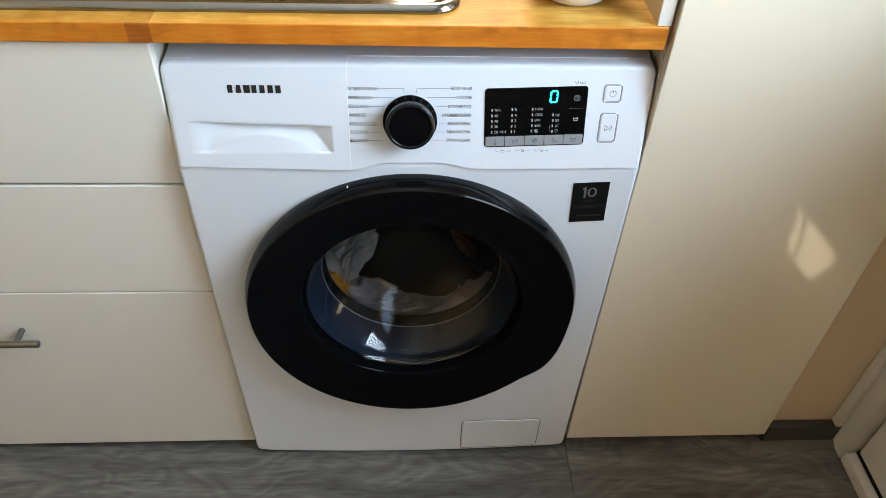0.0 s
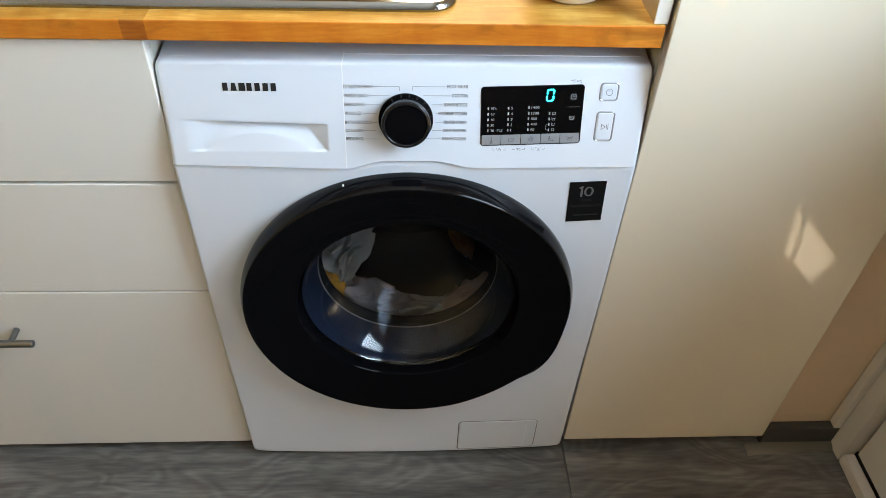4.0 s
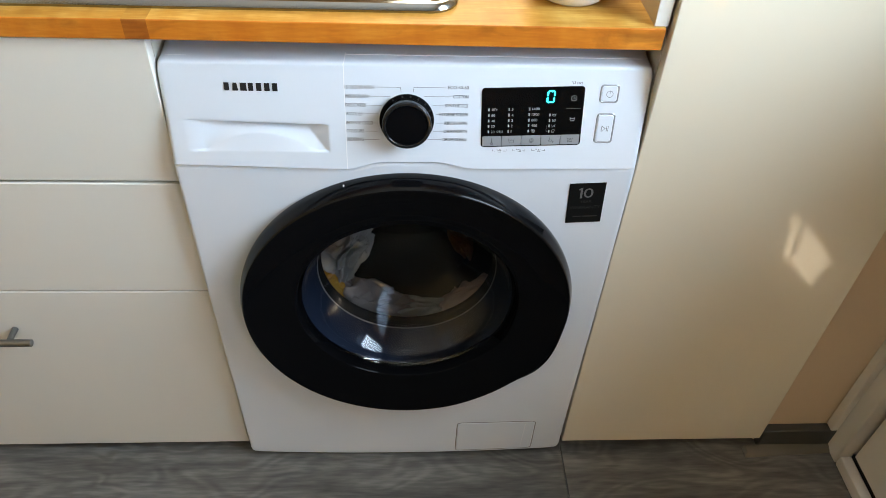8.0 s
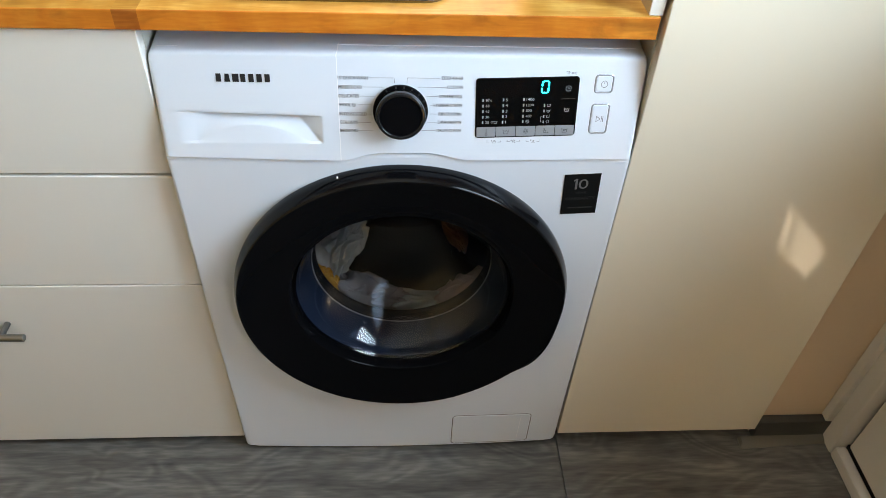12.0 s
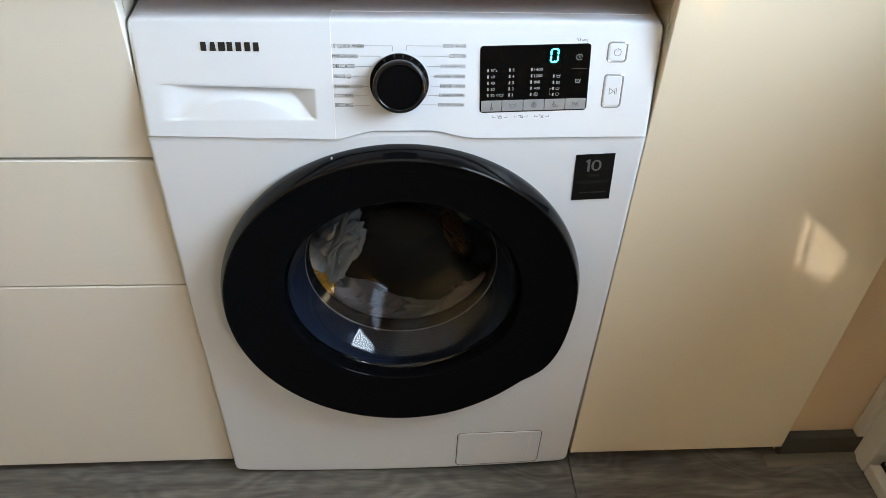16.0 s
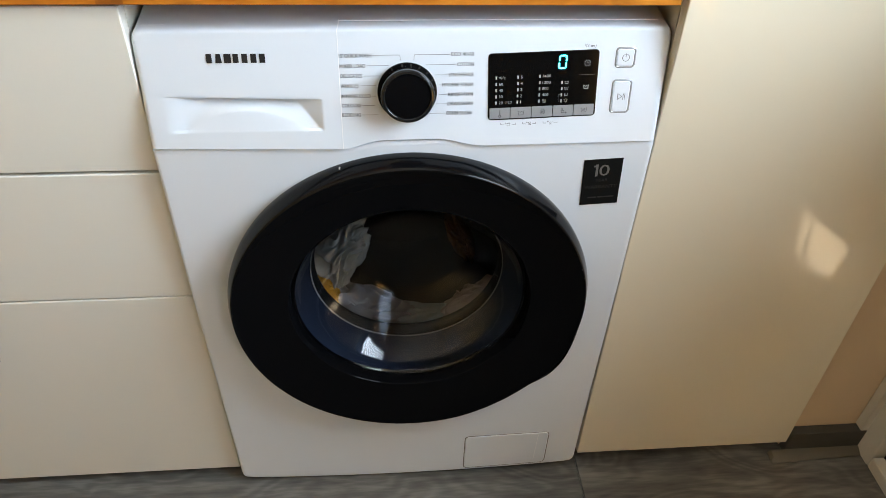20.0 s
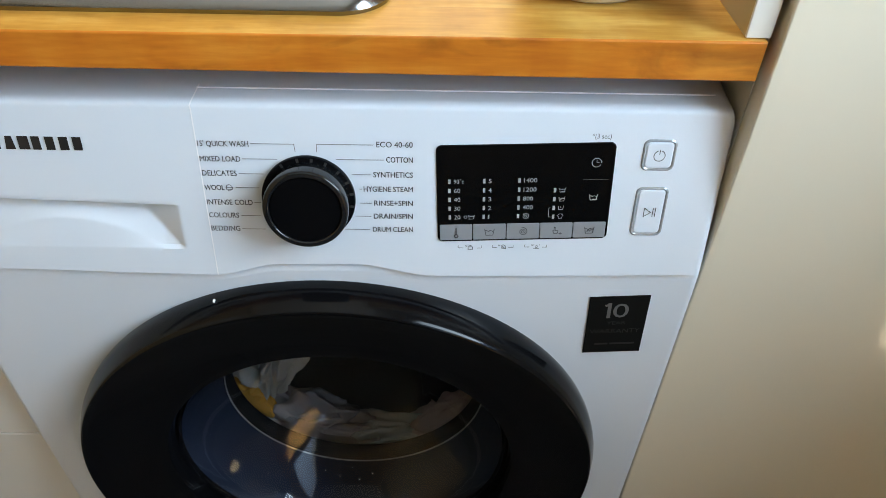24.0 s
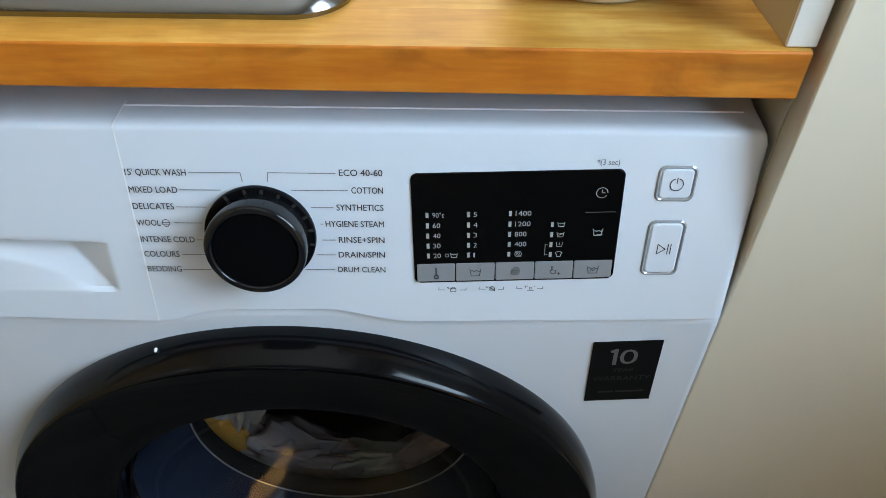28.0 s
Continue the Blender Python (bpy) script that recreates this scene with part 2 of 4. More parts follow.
STAINLESS = material("stainless_steel", (0.30, 0.30, 0.29), 0.16, metal=1.0, vary=0.06, stretch=(1, 8, 8), bump=0.02, bump_scale=120)
# nearly black: the shade inside the drum is put into the steel's colour
SHADED_STEEL = material("shaded_drum_steel", (0.05, 0.049, 0.047), 0.38, metal=0.9, vary=0.15)
RUBBER = material("dark_rubber", (0.022, 0.024, 0.027), 0.5, vary=0.1)
GLASS_BOWL = clear_glass("door_glass", (0.89, 0.90, 0.92), 1.48, rough=0.02)
PANE = clear_glass("window_glass", (0.96, 0.98, 0.98), 1.45)
CYAN = glow("cyan_led", (0.0, 0.80, 0.86), 3.0)
PVC = material("white_pvc", (0.62, 0.585, 0.53), 0.30, vary=0.03, scale=3)
# the blue stands in for sky reflected on the door glass
GASKET_BLUED = material("blued_door_seal", (0.014, 0.022, 0.042), 0.38, vary=0.15, scale=20)
# board side darker than its edge: shade painted into the beige
SHADED_BOARD = material("shaded_board", (0.42, 0.32, 0.165), 0.5, vary=0.04)
GASKET = material("black_gasket", (0.008, 0.008, 0.008), 0.6, spec=0.2)
PINK_PAINT = material("pale_pink_paint", (0.65, 0.50, 0.345), 0.75, vary=0.03, bump=0.10, bump_scale=260)
# ochre chosen for unseen walls so that bounced light turns warm
BOUNCE_PAINT = material("ochre_bounce_paint", (0.55, 0.355, 0.14), 0.8, vary=0.03, bump=0.08, bump_scale=200)
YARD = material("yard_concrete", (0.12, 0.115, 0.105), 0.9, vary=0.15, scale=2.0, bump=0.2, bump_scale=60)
# unseen south and west walls, darkened to weaken their reflections in the glass
DIM_SOUTH_PAINT = material("dim_south_paint", (0.24, 0.165, 0.085), 0.8, vary=0.03, bump=0.08, bump_scale=200)
DIM_WEST_PAINT = material("dim_west_paint", (0.45, 0.30, 0.13), 0.8, vary=0.03, bump=0.08, bump_scale=200)
CEILING = material("white_ceiling", (0.78, 0.75, 0.70), 0.85, vary=0.02)
SKIRTING = material("dark_grey_skirting", (0.055, 0.052, 0.045), 0.5, vary=0.15, stretch=(1, 12, 12), bump=0.05)
BEADING = material("worn_beading", (0.125, 0.11, 0.085), 0.45, vary=0.1)
CERAMIC = material("white_ceramic", (0.80, 0.80, 0.79), 0.12, vary=0.02)
# one wood in two copies: lit upper faces, then shaded front edge
OAK_LIT = wood("lit_worktop_wood", (0.35, 0.155, 0.021), (0.46, 0.230, 0.038), (0.59, 0.350, 0.085), 0.50, grain=(1.5, 10, 10), piece=0.09, coat=0.0, figure=0.40, spec=0.16, smudge=0.35)
OAK = wood("shaded_worktop_wood", (0.42, 0.112, 0.008), (0.53, 0.165, 0.013), (0.63, 0.235, 0.026), 0.42, grain=(1.5, 12, 12), piece=0.05, coat=0.05, figure=0.48, spec=0.34, smudge=0.75)
OAK_RED = wood("dark_worktop_wood", (0.22, 0.052, 0.005), (0.33, 0.092, 0.009), (0.45, 0.15, 0.02), 0.42, grain=(1.5, 12, 12), piece=0.05, coat=0.05, figure=0.4, spec=0.34, smudge=0.4)
FLOOR_WOOD = wood("grey_floor_plank", (0.047, 0.0445, 0.040), (0.110, 0.104, 0.094), (0.215, 0.203, 0.184), 0.36, grain=(0.9, 7, 7), piece=0.10, bump=0.25, rings=0.04)
SUN_MASK = material("sun_mask_linen", (0.5, 0.45, 0.38), 0.9, vary=0.08)
CLOTHS = {
    "grey": material("pale_grey_cotton", (0.50, 0.545, 0.52), 0.9, vary=0.12, scale=30, bump=0.3, bump_scale=700),
    "taupe": material("taupe_cotton", (0.42, 0.39, 0.375), 0.9, vary=0.15, scale=30, bump=0.3, bump_scale=700),
    "yellow": material("mustard_cotton", (0.66, 0.37, 0.06), 0.9, vary=0.15, scale=30, bump=0.3, bump_scale=700),
    "rose": material("dusty_rose_cotton", (0.46, 0.37, 0.34), 0.9, vary=0.15, scale=30, bump=0.3, bump_scale=700),
    "orange": material("rust_orange_cotton", (0.27, 0.125, 0.022), 0.9, vary=0.15, scale=30, bump=0.3, bump_scale=700),
}


# ---- building helpers ----
HOME = {}


def thing(name, at, label, category, group="", kind=""):
    ob = new(name)
    ob.location = at
    HOME[ob] = Vector(at)
    ob.empty_display_size = 0.05
    return tagged(ob, label, category, group, kind)


def mesh_of(name, bm, mat, smooth=True, angle=35, towards=None):
    me = bpy.data.meshes.new(name)
    bmesh.ops.recalc_face_normals(bm, faces=bm.faces)
    if towards is not None and sum(f.normal.dot(Vector(towards)) * f.calc_area() for f in bm.faces) < 0:
        bmesh.ops.reverse_faces(bm, faces=bm.faces)
    if smooth:
        for f in bm.faces:
            # broad flat faces keep their own normal beside eased edges
            f.smooth = not (max(abs(c) for c in f.normal) > 0.99999 and f.calc_area() > 1.5e-5)
        for e in bm.edges:
            if len(e.link_faces) == 2 and e.calc_face_angle(0) > radians(angle):
                e.smooth = False
    bm.to_mesh(me)
    bm.free()
    me.materials.append(mat)
    return me


def part(name, bm, mat, parent, label="", smooth=True, towards=None):
    """One mesh object, drawn in world metres, under a thing or under one of its parts."""
    ob = new(name, mesh_of(name, bm, mat, smooth, towards=towards))
    ob.parent = parent
    if parent in HOME:
        ob.matrix_parent_inverse = Matrix.Translation(-HOME[parent])
    return tagged(ob, label)


def single(name, bm, mat, label, category, group="", kind="", smooth=True):
    return tagged(new(name, mesh_of(name, bm, mat, smooth)), label, category, group, kind)


def add_box(bm, x0, x1, y0, y1, z0, z1, bevel=0.0, segs=2):
    m = Matrix.Translation(((x0 + x1) / 2, (y0 + y1) / 2, (z0 + z1) / 2)) @ Matrix.Diagonal((x1 - x0, y1 - y0, z1 - z0, 1))
    made = bmesh.ops.create_cube(bm, size=1, matrix=m)
    if bevel:
        edges = list({e for v in made["verts"] for e in v.link_edges})
        bmesh.ops.bevel(bm, geom=edges, offset=bevel, segments=segs, profile=0.5, affect="EDGES")
    return bm


def box(x0, x1, y0, y1, z0, z1, bevel=0.0, segs=2):
    return add_box(bmesh.new(), x0, x1, y0, y1, z0, z1, bevel, segs)


def add_surface(bm, rows, closed_u=False, closed_v=False):
    """Quads over a grid of points, rows of equal length."""
    vs = [[bm.verts.new(p) for p in row] for row in rows]
    nu, nv = len(vs), len(vs[0])
    for i in range(nu if closed_u else nu - 1):
        for j in range(nv if closed_v else nv - 1):
            a, b, c, d = vs[i][j], vs[(i + 1) % nu][j], vs[(i + 1) % nu][(j + 1) % nv], vs[i][(j + 1) % nv]
            bm.faces.new((a, b, c, d))
    return vs


def surface(rows, **kw):
    bm = bmesh.new()
    add_surface(bm, rows, **kw)
    return bm


def lathe_y(profile, cx, cz, segs=96, reach=None, bm=None):
    """Turns (radius, y) round the axis x=cx, z=cz. reach(angle) scales the radius."""
    rows = []
    for r, y, *mid in profile:
        cz = mid[0] if mid else cz
        rows.append([(cx + r * (reach(a) if reach else 1) * math.cos(a), y, cz + r * (reach(a) if reach else 1) * math.sin(a)) for a in [2 * math.pi * k / segs for k in range(segs)]])
    bm = bm or bmesh.new()
    add_surface(bm, rows, closed_v=True)
    return bm


def lathe_z(profile, cx, cy, segs=64):
    rows = [[(cx + r * math.cos(a), cy + r * math.sin(a), z) for a in [2 * math.pi * k / segs for k in range(segs)]] for r, z in profile]
    bm = bmesh.new()
    vs = add_surface(bm, rows, closed_v=True)
    bm.faces.new(vs[0])
    bm.faces.new(vs[-1])
    return bm


def tube(a, b, r, segs=20, bevel=0.0):
    """A rod from a to b with slightly eased ends."""
    a, b = Vector(a), Vector(b)
    way = (b - a).normalized()
    side = way.orthogonal().normalized()
    up = way.cross(side)
    ease = bevel or r * 0.12
    rows = []
    for s, q in ((0, r - ease), (ease, r), ((b - a).length - ease, r), ((b - a).length, r - ease)):
        rows.append([a + way * s + (side * math.cos(t) + up * math.sin(t)) * q for t in [2 * math.pi * k / segs for k in range(segs)]])
    bm = bmesh.new()
    vs = add_surface(bm, rows, closed_v=True)
    bm.faces.new(vs[0])
    bm.faces.new(vs[-1])
    return bm


def step(a, b, x):
    t = min(1.0, max(0.0, (x - a) / (b - a)))
    return t * t * (3 - 2 * t)


# ---- the room shell ----
LEFT, RIGHT, BACK, FRONT, HIGH = -1.22, 0.905, 0.64, -2.45, 2.40


def wall_with_opening(name, axis, at, thick, a0, a1, hole, mat, label):
    """A wall on x=at or y=at, from a0 to a1 along it, with one rectangular opening (a, b, z, z)."""
    bm = bmesh.new()
    h0, h1, z0, z1 = hole
    for s0, s1, q0, q1 in ((a0, h0, 0, HIGH), (h1, a1, 0, HIGH), (h0, h1, 0, z0), (h0, h1, z1, HIGH)):
        if s1 - s0 < 1e-4 or q1 - q0 < 1e-4:
            continue
        if axis == "y":
            add_box(bm, s0, s1, min(at, at + thick), max(at, at + thick), q0, q1)
        else:
            add_box(bm, min(at, at + thick), max(at, at + thick), s0, s1, q0, q1)
    bmesh.ops.remove_doubles(bm, verts=bm.verts, dist=1e-5)
    return single(name, bm, mat, label, "wall", kind="structure", smooth=False)


SINK_WINDOW = (-0.03, 0.26, 1.06, 2.06)
# west opening added out of view for the warm sun bounce
BOUNCE_OPENING = (-2.42, -1.46, 1.93, 2.37)
# a second unseen opening, added to admit the patch of sun
SUN_PATCH_OPENING = (-1.10, -0.30, 1.30, 2.10)
wall_with_opening("wall_north", "y", BACK, 0.10, LEFT - 0.1, RIGHT + 0.1, SINK_WINDOW, BOUNCE_PAINT, "unseen wall behind the worktop, ochre to warm the bounced light")
wall_with_opening("wall_west", "x", LEFT, -0.10, -1.20, BACK, SUN_PATCH_OPENING, DIM_WEST_PAINT, "unseen west wall round an added small window, darkened to dim reflections")
wall_with_opening("wall_west_window", "x", LEFT, -0.10, FRONT, -1.20, BOUNCE_OPENING, DIM_WEST_PAINT, "unseen west wall round an added high window, darkened to dim reflections")
wall_with_opening("wall_east", "x", RIGHT, 0.10, -0.95, BACK, (-0.90, 0.012, 0.0, 2.08), BOUNCE_PAINT, "unseen wall round the back door, ochre to warm the bounced light")
wall_with_opening("wall_east_window", "x", RIGHT, 0.10, FRONT, -0.95, (-2.15, -1.25, 0.82, 1.92), BOUNCE_PAINT, "unseen wall with a window, ochre to warm the bounced light")
single("wall_south", box(LEFT - 0.1, RIGHT + 0.1, FRONT - 0.1, FRONT, 0, HIGH), DIM_SOUTH_PAINT, "unseen south wall, darkened to dim reflections", "wall", kind="structure", smooth=False)
single("wall_return", box(0.698, RIGHT, 0.022, 0.13, 0, HIGH), PINK_PAINT, "pale pink-beige painted wall beside the tall cabinet", "wall", kind="structure", smooth=False)
single("ceiling", box(LEFT - 0.1, RIGHT + 0.1, FRONT - 0.1, BACK + 0.1, HIGH, HIGH + 0.08), CEILING, "plain white painted ceiling", "ceiling", kind="structure", smooth=False)
floor = single("floor", box(LEFT - 0.1, RIGHT + 0.1, FRONT - 0.1, BACK + 0.1, -0.06, -0.004), GAP, "grey-brown wood-look plank floor with dark joints", "floor", kind="structure", smooth=False)
single("ground", box(-60, 60, -60, 60, -0.5, -0.45), YARD, "plain grey concrete ground outside the house", "ground", kind="structure", smooth=False)

skirting = single("baseboard", box(0.698, 0.845, 0.003, 0.022, 0.0, 0.056, 0.003), SKIRTING, "dark grey wood-look skirting board", "skirting", kind="structure")
bm = surface([[(x, y - (0.80 - x) * 0.045 if y < 0 else y, z) for y, z in ((0.003, 0.0105), (-0.004, 0.0095), (-0.010, 0.0065), (-0.014, 0.002), (-0.014, 0.0), (0.003, 0.0))] for x in (0.668, 0.672, 0.70, 0.75, 0.80, 0.846)], closed_v=True)
for v in bm.verts:
    v.co.z *= 1.0 if v.co.x > 0.67 else 0.4
bmesh.ops.holes_fill(bm, edges=bm.edges)
single("trim", bm, BEADING, "worn brown quadrant beading along the skirting", "beading", kind="structure")

# ---- the glazed back door on the east side ----
door = tagged(new("door_1"), "white plastic back door with glazed upper half", "door", kind="structure")
HOME[door] = Vector((0.0, 0.0, 0.0))
JX0, JX1 = 0.842, 0.925
part("frame_post", box(JX0, JX1, -0.034, 0.016, 0.0, 2.07, 0.004), PVC, door)
part("frame_post", box(JX0, JX1, -0.895, -0.837, 0.0, 2.07, 0.004), PVC, door)
part("architrave", box(0.8270, 0.8418, 0.0015, 0.0215, 0.0575, 2.07, 0.003), PVC, door, "narrow white plastic cover strip")
part("frame_head", box(JX0 + 0.001, JX1, -0.836, -0.035, 2.012, 2.07, 0.004), PVC, door)
part("threshold", box(JX0 + 0.001, 0.866, -0.836, -0.035, 0.0, 0.028, 0.004), PVC, door, "low white plastic threshold")
leaf = part("leaf", box(0.866, 0.915, -0.826, -0.041, 0.0345, 0.94, 0.002), PVC, door, "white plastic door leaf with solid lower panel")
part("gasket", box(0.8665, 0.912, -0.8355, -0.0355, 0.0, 0.0335), GASKET, door, "black rubber gasket")
part("gasket", box(0.874, 0.912, -0.0400, -0.0350, 0.0345, 2.01), GASKET, door, "black rubber gasket")
part("leaf_stile", box(0.866, 0.915, -0.175, -0.041, 0.941, 2.005, 0.003), PVC, door)
part("leaf_stile", box(0.866, 0.915, -0.826, -0.745, 0.941, 2.005, 0.003), PVC, door)
part("leaf_rail", box(0.8665, 0.915, -0.744, -0.176, 1.975, 2.005, 0.003), PVC, door)
pane = part("pane", box(0.890, 0.896, -0.744, -0.176, 0.942, 1.974), PANE, door, "clear glass pane")
pane.visible_shadow = False

# ---- window over the sink ----
win = tagged(new("window_1"), "white framed window above the sink", "window", kind="structure")
HOME[win] = Vector((0.0, 0.0, 0.0))
wx0, wx1, wz0, wz1 = SINK_WINDOW
part("window_frame", box(wx0, wx1, 0.655, 0.70, wz0, wz0 + 0.05, 0.004), PVC, win)
part("window_frame", box(wx0, wx1, 0.655, 0.70, wz1 - 0.05, wz1, 0.004), PVC, win)
part("window_frame", box(wx0, wx0 + 0.05, 0.655, 0.70, wz0 + 0.051, wz1 - 0.051, 0.004), PVC, win)
part("window_frame", box(wx1 - 0.05, wx1, 0.655, 0.70, wz0 + 0.051, wz1 - 0.051, 0.004), PVC, win)
pane = part("pane", box(wx0 + 0.051, wx1 - 0.051, 0.676, 0.682, wz0 + 0.051, wz1 - 0.051), PANE, win)
pane.visible_shadow = False

# ---- unseen west window and blind, added: the gap cuts one patch of sun ----
win2 = tagged(new("window_2"), "unseen small window with a blind, added to shape the sun patch", "window", kind="structure")
HOME[win2] = Vector((0.0, 0.0, 0.0))


outer = ((-1.12, 1.26), (-0.28, 1.26), (-0.28, 2.14), (-1.12, 2.14))
inner = ((-0.716, 1.684), (-0.592, 1.718), (-0.570, 1.818), (-0.748, 1.796))
rows = []
for x in (LEFT + 0.012, LEFT + 0.014):
    rows.append([(x, y, z) for y, z in outer])
    rows.append([(x, y, z) for y, z in inner])
part("blind", surface([rows[0], rows[1], rows[3], rows[2]], closed_u=True, closed_v=True), SUN_MASK, win2, "added linen blind whose gap outlines the sun patch", smooth=False)
part("blind_strip", box(LEFT + 0.0125, LEFT + 0.0135, -0.008, 0.008, -0.075, 0.075), SUN_MASK, win2, "added strip that splits the sun patch", smooth=False).matrix_local = pose(0, -0.695, 1.746, 13, 0, 0)

# ---- unseen high west window, added for warm sun bounce off the far wall's foot ----
win3 = tagged(new("window_3"), "unseen high window added to bring in sun for warm bounce", "window", kind="structure")
HOME[win3] = Vector((0.0, 0.0, 0.0))
hy0, hy1, hz0, hz1 = BOUNCE_OPENING
for y0, y1, z0, z1 in ((hy0, hy1, hz0, hz0 + 0.03), (hy0, hy1, hz1 - 0.03, hz1), (hy0, hy0 + 0.03, hz0 + 0.031, hz1 - 0.031), (hy1 - 0.03, hy1, hz0 + 0.031, hz1 - 0.031)):
    part("window_frame", box(LEFT - 0.07, LEFT - 0.03, y0, y1, z0, z1, 0.004), PVC, win3)
pane = part("pane", box(LEFT - 0.053, LEFT - 0.047, hy0 + 0.031, hy1 - 0.031, hz0 + 0.031, hz1 - 0.031), PANE, win3)
pane.visible_shadow = False


# ---- kitchen units ----
CAB_Y, CAB_X1, CAB_X0 = 0.017, -0.3008, -1.1008
drawers = thing("drawer_unit", (-0.70, 0.30, 0.0), "cream kitchen unit with three plain drawers under the worktop", "cabinet")
bm = bmesh.new()
add_box(bm, CAB_X0, CAB_X0 + 0.018, 0.036, 0.60, 0.10, 0.857)
add_box(bm, CAB_X1 - 0.018, CAB_X1, 0.036, 0.60, 0.031, 0.857)
add_box(bm, CAB_X0 + 0.018, CAB_X1 - 0.018, 0.036, 0.60, 0.10, 0.118)
add_box(bm, CAB_X0 + 0.018, CAB_X1 - 0.018, 0.59, 0.60, 0.118, 0.857)
add_box(bm, CAB_X0 + 0.018, CAB_X1 - 0.018, 0.036, 0.14, 0.839, 0.857)
part("body", bm, CREAM, drawers, smooth=False)
part("plinth", box(CAB_X0, CAB_X1 - 0.019, 0.075, 0.093, 0.0, 0.099), SKIRTING, drawers, "dark recessed plinth")
for z0, z1 in ((0.0235, 0.4405), (0.4430, 0.6485), (0.6530, 0.8560)):
    front = part("drawer_front", box(CAB_X0, CAB_X1, CAB_Y, CAB_Y + 0.019, z0, z1, 0.0016, 3), CREAM, drawers)
    if z0 < 0.1:
        low_front = front
handle = part("handle", tube((-0.831, -0.0125, 0.3565), (-0.583, -0.0125, 0.3565), 0.006, 24), BRUSHED, low_front, "brushed steel bar handle")
for x in (-0.619, -0.795):
    bm = tube((x, -0.0125, 0.3565), (x, CAB_Y + 0.001, 0.3565), 0.0048, 18)
    ob = part("handle_post", bm, BRUSHED, low_front)

tall = thing("tall_cabinet", (0.50, 0.30, 0.0), "tall glossy cream cabinet with one plain door panel", "cabinet")
TALL_Y = 0.006
part("door_panel", box(0.3015, 0.697, TALL_Y, TALL_Y + 0.019, 0.0285, 2.10, 0.0014, 3), PANEL_FOIL, tall, "glossy cream door panel reaching nearly to the floor")
part("side_panel", box(0.3015, 0.3195, TALL_Y + 0.0195, 0.60, 0.060, 2.10), CREAM, tall)
part("side_panel", box(0.679, 0.697, TALL_Y + 0.0195, 0.60, 0.060, 2.10), CREAM, tall)
part("top_panel", box(0.322, 0.6785, TALL_Y + 0.0195, 0.60, 2.08, 2.10), CREAM, tall)
part("plinth", box(0.322, 0.678, 0.05, 0.068, 0.0, 0.08), SKIRTING, tall, "dark recessed plinth")

upright = thing("upright_panel", (0.2885, 0.30, 0.8855), "white-edged beige end board on the worktop, side shade in its colour", "panel")
part("board", box(0.2808, 0.2962, 0.0150, 0.60, 0.8855, 2.10), SHADED_BOARD, upright, "beige board", smooth=False)
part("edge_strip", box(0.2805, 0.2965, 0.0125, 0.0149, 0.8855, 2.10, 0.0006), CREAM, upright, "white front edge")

# ---- worktop of glued staves ----
WT_Y0, WT_Z0, WT_Z1, WT_X0, WT_X1 = 0.008, 0.8575, 0.8850, -1.20, 0.2935
worktop = thing("worktop", (-0.45, 0.31, WT_Z0), "orange-brown oiled solid wood worktop of glued staves", "worktop")
rng = random.Random(4)
row_y = WT_Y0
ROW = 0.0445
row = 0
while row_y < 0.60:
    y1 = min(row_y + ROW, 0.62)
    cuts = [WT_X0]
    if row == 0:
        cuts += [-0.318, -0.291]
    else:
        x = WT_X0 + rng.uniform(0.15, 0.5)
        while x < WT_X1 - 0.12:
            cuts.append(x)
            x += rng.uniform(0.28, 0.56)
    cuts.append(WT_X1)
    for a, b in zip(cuts[:-1], cuts[1:]):
        if row == 0:
            # the front edge is eased, with a rounder upper arris
            sag = lambda x: min(0.004, 0.0035 * (WT_X1 - x) / 0.6)
            prof = [(row_y + 0.001, WT_Z0), (row_y, WT_Z0 + 0.001), (row_y, WT_Z1 - 0.0012), (row_y + 0.0004, WT_Z1 - 0.0004), (row_y + 0.0012, WT_Z1), (y1, WT_Z1), (y1, WT_Z0)]
            bm = bmesh.new()
            vs = add_surface(bm, [[(x, y, z + (sag(x) if z < WT_Z0 + 0.01 else 0)) for y, z in prof] for x in (a, b)], closed_v=True)
            bm.faces.new(vs[0])
            bm.faces.new(vs[1])
        else:
            bm = box(a, b, row_y, y1, WT_Z0, WT_Z1)
        for v in bm.verts:
            v.co.x -= a
            v.co.y -= row_y
        stave = part("stave", bm, (OAK_RED if -0.32 < a < -0.3 else OAK) if row == 0 else OAK_LIT, worktop)
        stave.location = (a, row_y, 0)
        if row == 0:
            # window light painted in: upper face takes the paler copy of the wood
            stave.data.materials.append(OAK_LIT)
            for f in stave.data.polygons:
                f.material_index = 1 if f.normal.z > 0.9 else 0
    row_y = y1
    row += 1

# ---- sink with drainer, inset in the worktop ----
sink = thing("sink", (-0.42, 0.30, WT_Z1), "stainless steel inset sink with ribbed drainer", "sink")


def rounded_rect(x0, x1, y0, y1, r, n=10):
    pts = []
    for cx, cy, a0 in ((x1 - r, y0 + r, -90), (x1 - r, y1 - r, 0), (x0 + r, y1 - r, 90), (x0 + r, y0 + r, 180)):
        for k in range(n + 1):
            a = radians(a0 + 90 * k / n)
            pts.append((cx + r * math.cos(a), cy + r * math.sin(a)))
    return pts


SX0, SX1, SY0, SY1 = -0.90, 0.057, 0.036, 0.53
rows = []
